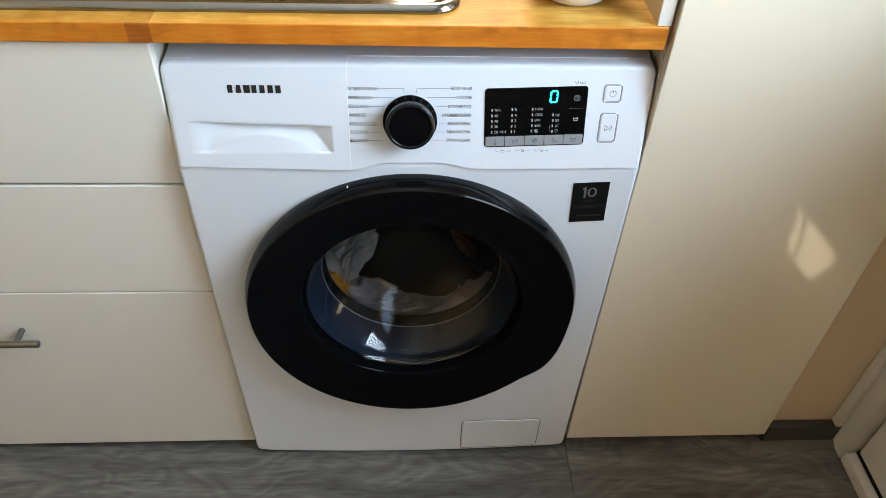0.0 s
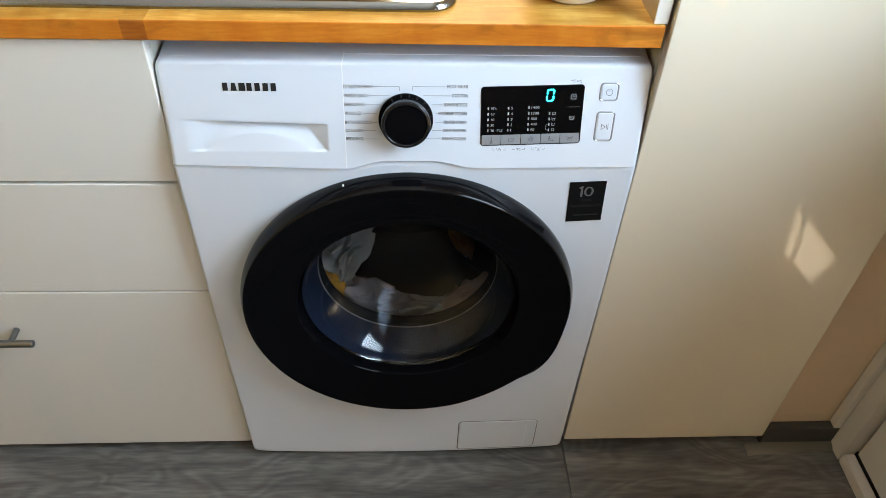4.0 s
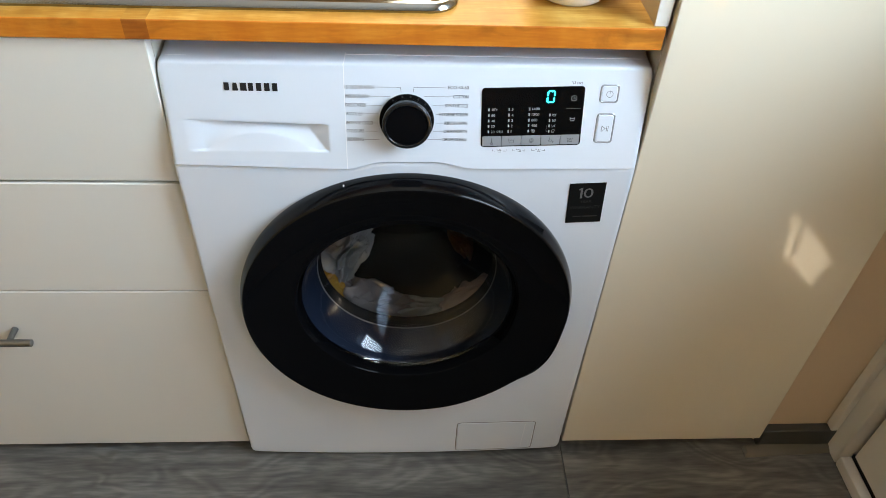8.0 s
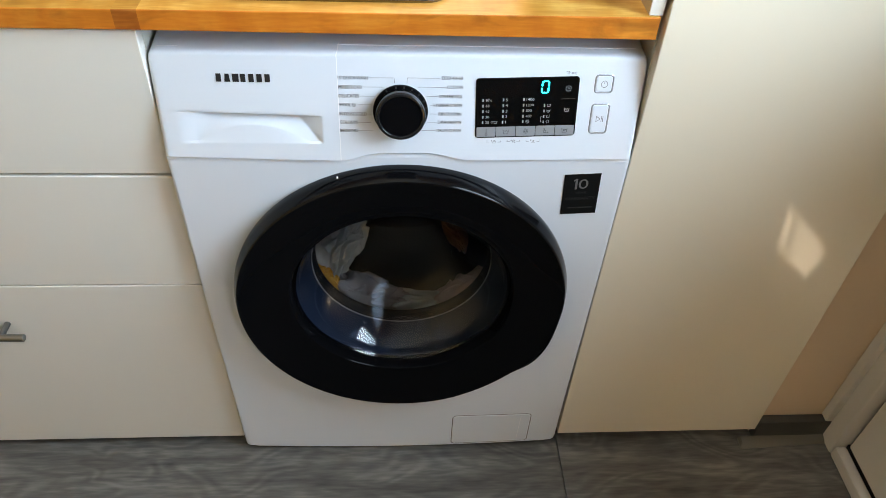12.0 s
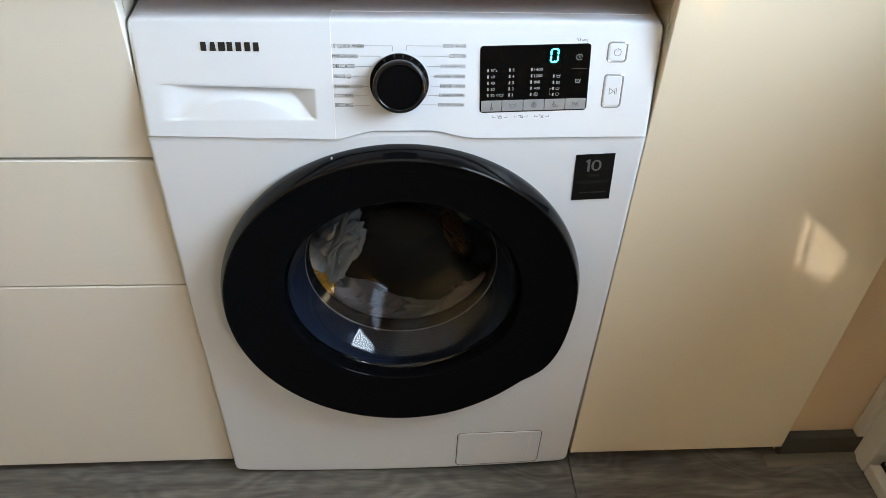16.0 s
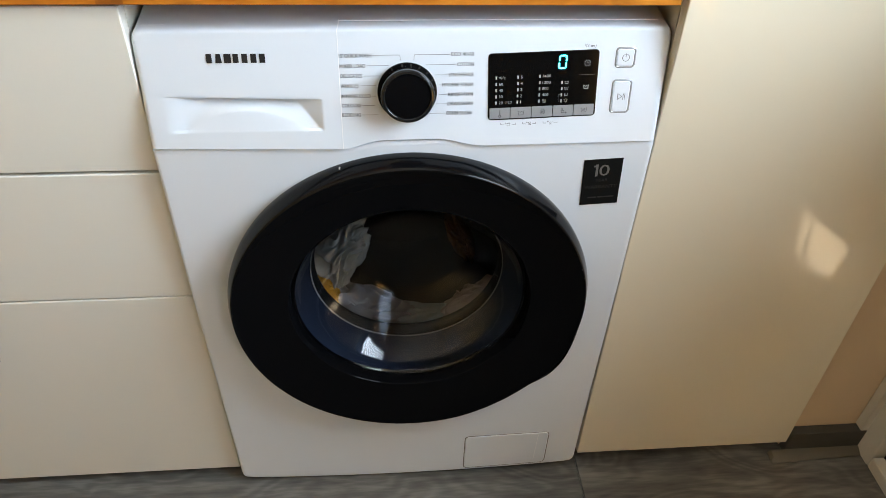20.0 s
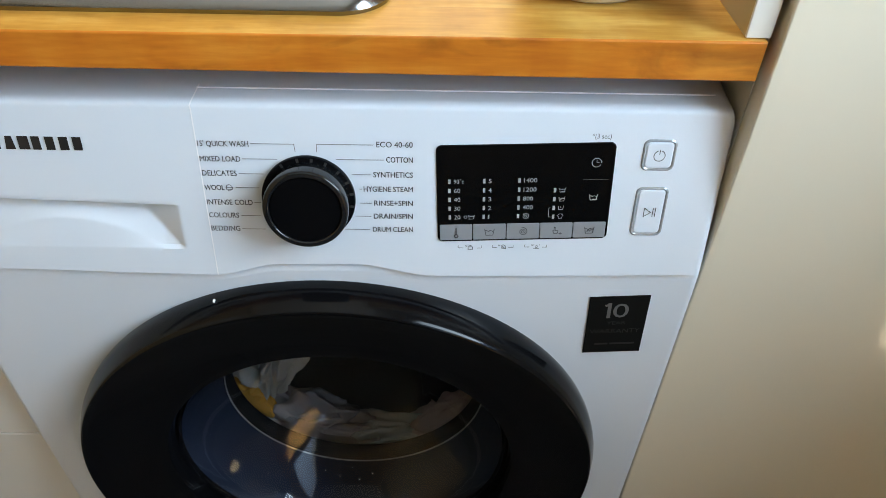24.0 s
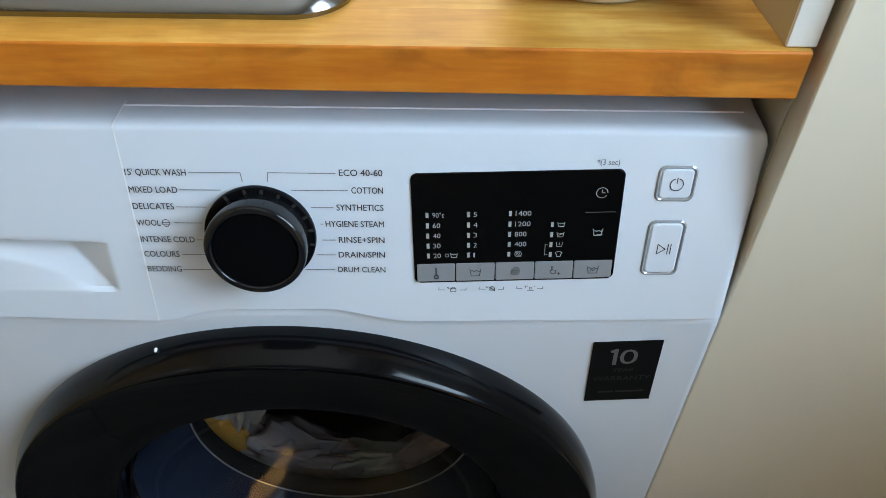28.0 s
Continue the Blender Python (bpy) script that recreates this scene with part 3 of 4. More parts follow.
for inset, z in ((0.0, WT_Z1 - 0.001), (-0.0008, WT_Z1 + 0.003), (0.0015, WT_Z1 + 0.0075), (0.005, WT_Z1 + 0.0095), (0.010, WT_Z1 + 0.0095), (0.016, WT_Z1 + 0.007), (0.022, WT_Z1 + 0.003), (0.030, WT_Z1 + 0.0015)):
    rows.append([(x, y, z) for x, y in rounded_rect(SX0 + inset, SX1 - inset, SY0 + inset, SY1 - inset, max(0.006, 0.034 - inset))])
bm = bmesh.new()
vs = add_surface(bm, rows, closed_v=True)
bm.faces.new(vs[-1])
part("rim", bm, STAINLESS, sink, "rolled bright steel rim")
for k in range(7):
    x = SX1 - 0.075 - 0.035 * k
    part("drainer_rib", tube((x, 0.10, WT_Z1 + 0.0022), (x, 0.46, WT_Z1 + 0.0022), 0.004, 12), STAINLESS, sink)
bm = lathe_z([(0.17, WT_Z1 + 0.0030), (0.168, WT_Z1 + 0.0040), (0.160, WT_Z1 + 0.0035), (0.150, WT_Z1 + 0.0022)], -0.56, 0.28)
part("bowl_edge", bm, STAINLESS, sink)

# ---- white pot on the worktop ----
pot = thing("pot", (0.197, 0.097, WT_Z1), "white glazed round pot on the worktop", "pot")
part("body", lathe_z([(0.030, WT_Z1), (0.038, WT_Z1 + 0.001), (0.0415, WT_Z1 + 0.004), (0.047, WT_Z1 + 0.010), (0.054, WT_Z1 + 0.022), (0.059, WT_Z1 + 0.045), (0.060, WT_Z1 + 0.08), (0.058, WT_Z1 + 0.13)], 0.197, 0.097), CERAMIC, pot)

# ---- washing machine ----
washer = thing("washing_machine", (0.0, 0.28, 0.0), "white front-loading washing machine with black round door", "washing machine")
W = 0.2990
CZ = 0.4338
GLASS_Z = 0.4395
Z0, SPLIT = 0.0095, 0.6905


def split(x):
    """Height of the joint between fascia and body: it lifts in a low arch above the door."""
    if x < -0.079:
        base = SPLIT - 0.0004 - 0.0215 * (x + 0.079)
    elif x < 0.088:
        base = SPLIT - 0.0004 + 0.0078 * (x + 0.079)
    else:
        base = SPLIT + 0.0009 + 0.010 * (x - 0.088)
    return base + 0.0100 * step(-0.082, -0.030, x) * (1 - step(0.030, 0.088, x))


def face_edge(ang, inset):
    """Where a ray from the door's middle meets the outline of the body's front, drawn in by inset."""
    c, s = math.cos(ang), math.sin(ang)
    lo, hi = 0.0, 0.7

    def inside(x, z):
        wide = W + 0.0012 - 0.0040 * (1 - step(0.0, 0.55, z))
        if abs(x) > wide - inset or z < Z0 + inset or z > split(x) - 0.0012 - inset * 1.5:
            return False
        r = 0.012
        qx, qz = abs(x) - (wide - inset - r), (Z0 + inset + r) - z
        return not (qx > 0 and qz > 0 and math.hypot(qx, qz) > r)

    for _ in range(26):
        mid = (lo + hi) / 2
        if inside(c * mid, CZ + s * mid):
            lo = mid
        else:
            hi = mid
    return lo


angles = sorted({round(2 * math.pi * k / 240, 6) for k in range(240)} | {round(math.atan2(sz - CZ, sx) % (2 * math.pi), 6) for sx in (-W, W) for sz in (Z0, SPLIT)})
rows = []
for kind, y in (("hole", 0.03), ("hole", 0.0), (0.35, 0.0), (0.7, 0.0), (0.0045, 0.0), (0.0022, 0.0004), (0.0008, 0.0014), (0.0, 0.004), (0.0, 0.012)):
    ring = []
    for a in angles:
        if kind == "hole":
            r = 0.205
        elif kind in (0.35, 0.7):
            r = 0.205 + (face_edge(a, 0.0045) - 0.205) * kind
        else:
            r = face_edge(a, kind)
        ring.append((r * math.cos(a), y, CZ + r * math.sin(a)))
    rows.append(ring)
part("front_panel", surface(rows, closed_v=True), WHITE_STEEL, washer, "white enamelled front panel")

bm = bmesh.new()
for x0, x1 in ((-W + 0.003, -W + 0.005), (W - 0.005, W - 0.003)):
    add_box(bm, x0, x1, 0.0125, 0.55, Z0, SPLIT - 0.005)
    add_box(bm, x0, x1, 0.075, 0.55, SPLIT - 0.0049, 0.800)
add_box(bm, -W + 0.005, W - 0.005, 0.548, 0.55, Z0, 0.815)
add_box(bm, -W + 0.005, W - 0.005, 0.0125, 0.548, Z0, Z0 + 0.002)
part("casing", bm, WHITE_STEEL, washer, "white side and back casing", smooth=False)
part("lid", box(-W, W, 0.135, 0.55, 0.818, 0.840, 0.006), WHITE_PLASTIC, washer, "white flat lid")
for x in (-0.25, 0.25):
    for y in (0.06, 0.50):
        part("foot", lathe_z([(0.021, 0.0), (0.022, 0.004), (0.020, 0.010), (0.012, 0.0125)], x, y, 24), RUBBER, washer, "black levelling foot")

# fascia: a sloping front that rolls over into the top
TILT_Y, TILT_Z = 0.1819, 0.9833


def fas(u, v, w=0.0):
    """A place on the sloping fascia: u across, v up the slope from the joint, w out of it."""
    return (u, -0.004 + TILT_Y * v - TILT_Z * w, 0.692 + TILT_Z * v + TILT_Y * w)


FOLD = 0.1348
ROLL = [(0.0211, 0.8260), (0.0221, 0.8273), (0.0242, 0.8284), (0.0282, 0.8290), (0.0440, 0.8297), (0.060, 0.8310), (0.090, 0.8344), (0.130, 0.8375)]


def fascia_rows(x0, x1, n, end_left, end_right, dent=None, nv=30):
    rows = []
    ease = (0.0, 0.0004, 0.0010, 0.0018, 0.0028, 0.0042, 0.0060, 0.0085, 0.0115, 0.0150)
    xs = [x0 + e for e in ease if end_left] + [x1 - e for e in reversed(ease) if end_right]
    lo_x, hi_x = x0 + (0.015 if end_left else 0), x1 - (0.015 if end_right else 0)
    xs = sorted(xs + [lo_x + (hi_x - lo_x) * k / n for k in range(n + 1) if not (k == 0 and end_left) and not (k == n and end_right)])
    for x in xs:
        near = min(x + W if end_left else 9, W - x if end_right else 9)
        r = 0.006
        back = r - math.sqrt(max(0.0, r * r - max(0.0, r - near) ** 2)) if near < r else 0.0
        wide_r = 0.0100
        drop = wide_r - math.sqrt(max(0.0, wide_r ** 2 - max(0.0, wide_r - near) ** 2)) if near < wide_r else 0.0
        line = []
        low = (split(x) + 0.0012 - 0.692) / TILT_Z
        line.append((x, -0.004 + 0.012, split(x) + 0.0012))
        if dent:
            steps = dent(x, low)
        else:
            steps = [(low + (FOLD - low) * k / nv, 0.0) for k in range(nv + 1)]
        for v, d in steps:
            p = fas(x, v - drop * max(0.0, (v - 0.085) / (FOLD - 0.085)), -d)
            line.append((p[0], p[1] + back, p[2]))
        for y, z in ROLL:
            line.append((x, y + back * 0.9, z - drop - back * 0.3))
        rows.append(line)
    # turn the ends back along the sides
    if end_left:
        rows.insert(0, [(x, y + 0.06, z) for x, y, z in rows[0]])
    if end_right:
        rows.append([(x, y + 0.06, z) for x, y, z in rows[-1]])
    return rows


U0, U1, V0, V1 = -0.2785, -0.0995, 0.0225, 0.0625


def grip(u, low):
    """Heights and depths up one column of the drawer front: the finger recess is deep under its upper lip, with a low arched swelling along the bottom."""
    a = min(1.0, max(0.0, (u - U0) / (U1 - U0)))
    lip = 0.0648 - 0.0052 * a
    arch = max(0.02, 0.62 * (1 - ((a - 0.52) / 0.40) ** 2))
    steps = [(low + (V0 - low) * k / 8, 0.0) for k in range(8)]
    for k in range(33):
        b = k / 32
        d = 0.0028 * b / arch if b < arch else 0.0028 + 0.0085 * (b - arch) / (1 - arch)
        # the far end is a plain three-cornered facet, the near one a soft hollow
        side = step(0.0, 0.12 + 0.28 * b, a) * min(1.0, (1.0 - a) / (0.012 + 0.17 * b))
        steps.append((V0 + (lip - V0) * b, d * side * step(0.0, 0.06, b)))
    steps.append((lip + 0.0005, 0.0003 * step(0.0, 0.1, a) * (1 - step(0.97, 1.0, a))))
    steps += [(lip + 0.0012 + (FOLD - lip - 0.0012) * k / 22, 0.0) for k in range(23)]
    return steps


SEAM_X = -0.0785
drawer = part("detergent_drawer", surface(fascia_rows(-W, SEAM_X, 120, True, False, grip, 90)), WHITE_PLASTIC, washer, "white detergent drawer front with a finger recess")
part("control_panel", surface(fascia_rows(SEAM_X, W, 120, False, True)), WHITE_PLASTIC, washer, "white sloping control panel")


def ribbon(points, width, w=0.0005, place=fas):
    """A flat line of constant width through points of the fascia."""
    bm = bmesh.new()
    for (x0, y0), (x1, y1) in zip(points[:-1], points[1:]):
        d = Vector((x1 - x0, y1 - y0))
        if d.length < 1e-7:
            continue
        t = d.normalized()
        n = Vector((-t.y, t.x)) * width / 2
        a, b = Vector((x0, y0)) - t * width * 0.3, Vector((x1, y1)) + t * width * 0.3
        bm.faces.new([bm.verts.new(place(p.x, p.y, w)) for p in (a - n, b - n, b + n, a + n)])
    return bm


def joined(*bms):
    """Several small drawings as one."""
    out = bmesh.new()
    for b in bms:
        me = bpy.data.meshes.new("tmp")
        b.to_mesh(me)
        b.free()
        out.from_mesh(me)
        bpy.data.meshes.remove(me)
    return out


seam_line = ribbon([(SEAM_X, 0.0), (SEAM_X + 0.0002, FOLD + 0.0005)], 0.0009, 0.0002)
part("seam", seam_line, SEAM, washer, "bright joint beside the detergent drawer", smooth=False)
bm = bmesh.new()
pts = [fas(SEAM_X, FOLD, 0.0005)] + [(SEAM_X + 0.0005 * k, y - 0.0007, z + 0.0007) for k, (y, z) in enumerate(ROLL[:5])]
for a, b in zip(pts[:-1], pts[1:]):
    bm.faces.new([bm.verts.new(p) for p in ((a[0] - 0.0005, a[1], a[2]), (a[0] + 0.0005, a[1], a[2]), (b[0] + 0.0005, b[1], b[2]), (b[0] - 0.0005, b[1], b[2]))])
part("seam", bm, SEAM, washer, smooth=False)
# pale strips paint the fold's highlight; only the long right one follows a joint
for a, b, edge in ((SEAM_X + 0.001, 0.2855, ((0.0388, 0.8297), (0.0394, 0.8304))), (-0.2890, -0.264, ((0.0330, 0.8294), (0.0335, 0.8297)))):
    stops = [a + (b - a) * k / 24 for k in range(25)]
    part("seam", surface([[(x, y, z) for x in stops] for y, z in edge]), SEAM, washer, smooth=False)


def lettering(text, u0, u1, v, cap, place=fas, w=0.0002, bold=0.0):
    """Flat lettering from u0 to u1, centred on v, with the given height of its capitals."""
    cu = bpy.data.curves.new("lettering", "FONT")
    cu.body = text
    cu.resolution_u = 3
    ob = bpy.data.objects.new("lettering", cu)
    me = bpy.data.meshes.new_from_object(ob)
    bm = bmesh.new()
    bm.from_mesh(me)
    bpy.data.meshes.remove(me)
    bpy.data.objects.remove(ob)
    bpy.data.curves.remove(cu)
    xs = [q.co.x for q in bm.verts]
    x0, x1 = min(xs), max(xs)
    s = (u1 - u0) / (x1 - x0) if u1 is not None else cap / 0.70
    flat = [(u0 + (q.co.x - x0) * s, v + (q.co.y - 0.35) * cap / 0.70) for q in bm.verts]
    if not bold:
        for q, (a, b) in zip(bm.verts, flat):
            q.co = place(a, b, w)
        return bm
    # heavier strokes: the same letters again, a hair to either side
    bm.verts.index_update()
    faces = [[q.index for q in f.verts] for f in bm.faces]
    bm.free()
    out = bmesh.new()
    for k, (du, dv) in enumerate(((-1, 0), (1, 0), (0, 1), (0, -1))):
        vs = [out.verts.new(place(a + du * bold, b + dv * bold * 0.6, w + 0.00003 * k)) for a, b in flat]
        for f in faces:
            out.faces.new([vs[i] for i in f])
    return out


# plain dark bars where the maker's mark stands
for k, (lean, wid) in enumerate(((0, 0.0060), (0.0012, 0.0070), (0, 0.0076), (0, 0.0060), (0, 0.0062), (0, 0.0064), (0, 0.0062))):
    u = -0.2215 + k * 0.00955
    bm = bmesh.new()
    lo, hi = 0.1032 - 0.00006 * k, 0.1132 - 0.00006 * k
    bm.faces.new([bm.verts.new(fas(*p, 0.0006)) for p in ((u, lo), (u + wid, lo), (u + wid - lean, hi), (u + lean, hi))])
    part("emblem_bar", bm, INK_DARK, drawer, "small black emblem bar", smooth=False)

LIFT = 0.0017
LEFT_LABELS = (("15' QUICK WASH", -0.0421, 0.1077), ("MIXED LOAD", -0.0491, 0.0962), ("DELICATES", -0.0531, 0.0850), ("WOOL", -0.0634, 0.0735), ("INTENSE COLD", -0.0445, 0.0617), ("COLOURS", -0.0558, 0.0509), ("BEDDING", -0.0563, 0.0397))
RIGHT_LABELS = (("ECO 40-60", 0.0470, 0.1086), ("COTTON", 0.0537, 0.0970), ("SYNTHETICS", 0.0442, 0.0853), ("HYGIENE STEAM", 0.0369, 0.0738), ("RINSE+SPIN", 0.0442, 0.0624), ("DRAIN/SPIN", 0.0435, 0.0515), ("DRUM CLEAN", 0.0425, 0.0403))
for text, u, v in LEFT_LABELS:
    part("programme_label", lettering(text, -0.0776, u, v + LIFT, 0.0042, bold=0.00005), INK, washer, smooth=False)
for text, u, v in RIGHT_LABELS:
    part("programme_label", lettering(text, u, 0.0724, v + LIFT, 0.0042, bold=0.00005), INK, washer, smooth=False)
LEADERS = (((-0.0405, 0.1080), (-0.0105, 0.1080), (-0.0099, 0.1023)), ((-0.0474, 0.0964), (-0.0234, 0.0964)), ((-0.0515, 0.0848), (-0.0339, 0.0848)), ((-0.0549, 0.0737), (-0.0384, 0.0737)), ((-0.0431, 0.0616), (-0.0383, 0.0616)), ((-0.0537, 0.0507), (-0.0396, 0.0507)), ((-0.0550, 0.0395), (-0.0371, 0.0395)), ((0.0450, 0.1082), (0.0056, 0.1082), (0.0050, 0.1025)), ((0.0184, 0.0968), (0.0516, 0.0968)), ((0.0292, 0.0852), (0.0422, 0.0852)), ((0.0338, 0.0737), (0.0355, 0.0737)), ((0.0340, 0.0623), (0.0421, 0.0623)), ((0.0300, 0.0514), (0.0417, 0.0514)), ((0.0220, 0.0402), (0.0403, 0.0402)))
for line in LEADERS:
    part("leader_line", ribbon([(u, v + LIFT) for u, v in line], 0.00046), INK_PALE, washer, smooth=False)


def circle_pts(u, v, r, a0=0, a1=360, n=20):
    return [(u + r * math.cos(radians(a0 + (a1 - a0) * k / n)), v + r * math.sin(radians(a0 + (a1 - a0) * k / n))) for k in range(n + 1)]


wool = joined(ribbon(circle_pts(-0.0598, 0.0755, 0.0021, 20, 160) + [(-0.0618, 0.0755)], 0.0004), ribbon([(-0.0622, 0.0755), (-0.0574, 0.0755), (-0.0578, 0.0739), (-0.0618, 0.0739), (-0.0622, 0.0755)], 0.0004), ribbon([(-0.0610, 0.0739), (-0.0606, 0.0727), (-0.0590, 0.0727), (-0.0586, 0.0739)], 0.0004))
part("wool_symbol", wool, INK, washer, smooth=False)

# programme knob
KU, KV = -0.0028, 0.0680


def knob_ring(profile, segs=72):
    rows = [[fas(KU + r * math.cos(a), KV + r * math.sin(a), w) for a in [2 * math.pi * k / segs for k in range(segs)]] for r, w in profile]
    bm = bmesh.new()
    vs = add_surface(bm, rows, closed_v=True)
    bm.faces.new(vs[-1])
    return bm


knob = part("knob", knob_ring([(0.0334, 0.0), (0.0338, 0.0012), (0.0338, 0.0036), (0.0334, 0.0046), (0.0326, 0.0050), (0.0280, 0.0050)]), BLACK_GLOSS, washer, "glossy black round programme knob")
part("knob_collar", knob_ring([(0.0300, 0.0048), (0.0302, 0.0060), (0.0303, 0.0182), (0.0301, 0.0196), (0.0296, 0.0206), (0.0288, 0.0211), (0.0264, 0.0213), (0.0259, 0.0210), (0.0256, 0.0204), (0.0254, 0.0194)]), KNOB_RIM, knob, "smoked grey knob collar")
part("knob_cap", knob_ring([(0.0253, 0.0190), (0.0252, 0.0197), (0.0247, 0.0201), (0.0222, 0.0202), (0.010, 0.0203)]), BLACK_GLOSS, knob, "flat black knob cap")
for ang in (122, 100, 82, 64, 45, 27, 10, -8):
    a = radians(ang)
    u, v = KU + 0.0319 * math.cos(a), KV + 0.0319 * math.sin(a)
    t = Vector((-math.sin(a), math.cos(a))) * 0.0010
    n = Vector((math.cos(a), math.sin(a))) * 0.0015
    bm = bmesh.new()
    bm.faces.new([bm.verts.new(fas(u + p.x, v + p.y, 0.0053)) for p in (-t - n, t - n, t + n, -t + n)])
    part("knob_mark", bm, PRINT_FAINT, knob, "dim grey mark", smooth=False)

# display, turned a little on the fascia
DU, DV, DROLL = 0.1535, 0.0734, radians(1.95)


def dis(u, v, w=0.0):
    """A place on the display: u, v from its lower left corner."""
    x, y = u - 0.0637, v - 0.0391
    return fas(DU + x * math.cos(DROLL) - y * math.sin(DROLL), DV + x * math.sin(DROLL) + y * math.cos(DROLL), w)


def dis_plate(u0, u1, v0, v1, r, w0, w1, n=6):
    pts = rounded_rect(u0, u1, v0, v1, r, n)
    bm = bmesh.new()
    e = min(0.0006, r * 0.4)
    inner = rounded_rect(u0 + e, u1 - e, v0 + e, v1 - e, max(r - e, 0.0002), n)
    vs = add_surface(bm, [[dis(*p, w0) for p in pts], [dis(*p, w1 - e * 0.6) for p in pts], [dis(*p, w1) for p in inner]], closed_v=True)
    bm.faces.new(vs[-1])
    bm.faces.new(vs[0])
    return bm


display = part("display", dis_plate(0.0, 0.1274, 0.0, 0.0782, 0.0042, -0.008, 0.0010), BLACK_GLASS, washer, "glossy black control display", smooth=False)
PADS = [0.0014, 0.0261, 0.0513, 0.0764, 0.1012, 0.1260]
key_pads = []
for a, b in zip(PADS[:-1], PADS[1:]):
    key_pads.append(part("touch_key", dis_plate(a + 0.0003, b - 0.0003, 0.0014, 0.0146, 0.0009, 0.0009, 0.0016, 3), GREY_KEY, display, "grey touch key", smooth=False))

col = lambda u, rows_v: [(u, v) for v in rows_v]
FIVE = (0.0502, 0.0428, 0.0355, 0.0282, 0.0209)
LEDS = col(0.0092, FIVE) + col(0.0343, FIVE) + col(0.0597, FIVE) + col(0.0858, FIVE[1:])
LEDS = [(u, v - (0.0 if u < 0.08 else 0.001)) for u, v in LEDS]
for u, v in LEDS:
    bm = bmesh.new()
    bm.faces.new([bm.verts.new(dis(u + a, v + b, 0.0014)) for a, b in ((-0.0009, -0.0018), (0.0009, -0.0018), (0.0009, 0.0018), (-0.0009, 0.0018))])
    part("indicator", bm, PRINT, display, "unlit pale indicator", smooth=False)
for texts, u, wide in ((("90°c", "60", "40", "30", "20"), 0.0124, (0.0072, 0.0046, 0.0046, 0.0046, 0.0046)), (("5", "4", "3", "2", "1"), 0.0374, (0.0022, 0.0024, 0.0022, 0.0022, 0.0010)), (("1400", "1200", "800", "400"), 0.0629, (0.0096, 0.0094, 0.0072, 0.0074))):
    for text, v, wd in zip(texts, FIVE, wide):
        part("display_print", lettering(text, u, u + wd, v, 0.0034, dis, 0.0014), PRINT, display, smooth=False)


def on_display(bm_points, width, name="display_symbol", mat=PRINT, w=0.0014, parent=None):
    return part(name, joined(*[ribbon(p, width, w, dis) for p in bm_points]), mat, parent or display, smooth=False)


def tub_lines(u, v, s):
    return [[(u - s, v + s * 0.75), (u - s * 0.72, v - s * 0.75), (u + s * 0.72, v - s * 0.75), (u + s, v + s * 0.75)],
            [(u - s * 0.85 + s * 1.7 * k / 8, v + s * 0.30 + s * 0.14 * math.sin(k * 1.57)) for k in range(9)]]


on_display([circle_pts(0.0208, 0.0209, 0.0011)] + tub_lines(0.0252, 0.0209, 0.0022), 0.0004)
on_display([circle_pts(0.0655, 0.0209, 0.0021), circle_pts(0.0655, 0.0209, 0.0010, 0, 300), [(0.0637, 0.0227), (0.0673, 0.0191)]], 0.0004)
on_display(tub_lines(0.0912, 0.0418, 0.0022) + [[(0.0905, 0.0405), (0.0932, 0.0405)]], 0.0004)
on_display(tub_lines(0.0912, 0.0345, 0.0022) + [[(0.0900, 0.0340), (0.0926, 0.0352)]], 0.0004)
on_display([[(0.0890, 0.0288), (0.0895, 0.0258), (0.0925, 0.0258), (0.0930, 0.0288)], [(0.0910, 0.0285), (0.0910, 0.0272)]], 0.0004)
on_display([[(0.0888, 0.0210), (0.0902, 0.0220), (0.0918, 0.0220), (0.0932, 0.0210), (0.0924, 0.0200), (0.0922, 0.0184), (0.0898, 0.0184), (0.0896, 0.0200), (0.0888, 0.0210)]], 0.0004)
on_display([[(0.0838, 0.0272), (0.0822, 0.0272), (0.0822, 0.0198), (0.0838, 0.0198)]], 0.0003)
on_display([circle_pts(0.1143, 0.0631, 0.0034, 0, 330), [(0.1143, 0.0652), (0.1143, 0.0631), (0.1160, 0.0631)]], 0.0005)
on_display([[(0.1055, 0.0498), (0.1238, 0.0498)]], 0.0003, mat=PRINT_DIM)
on_display(tub_lines(0.1143, 0.0355, 0.0030) + [[(0.1140, 0.0338), (0.1172, 0.0338)]], 0.0006)
# symbols on the keys
on_display([[(0.0138, 0.0118), (0.0138, 0.0060)], circle_pts(0.0138, 0.0050, 0.0013)], 0.0008, "key_symbol", INK, 0.0019, key_pads[0])
on_display(tub_lines(0.0387, 0.0080, 0.0036), 0.0005, "key_symbol", INK, 0.0019, key_pads[1])
on_display([[(0.0638 + (0.0004 + 0.0030 * k / 40) * math.cos(k * 0.36), 0.0080 + (0.0004 + 0.0030 * k / 40) * math.sin(k * 0.36)) for k in range(41)]], 0.0005, "key_symbol", INK, 0.0019, key_pads[2])
on_display([[(0.0872, 0.0112), (0.0872, 0.0078), (0.0862, 0.0082), (0.0872, 0.0056), (0.0896, 0.0056), (0.0902, 0.0080), (0.0880, 0.0084), (0.0880, 0.0112), (0.0872, 0.0112)], [(0.0908, 0.0056), (0.0930, 0.0056)], [(0.0919, 0.0066), (0.0919, 0.0046)]], 0.0005, "key_symbol", INK, 0.0019, key_pads[3])
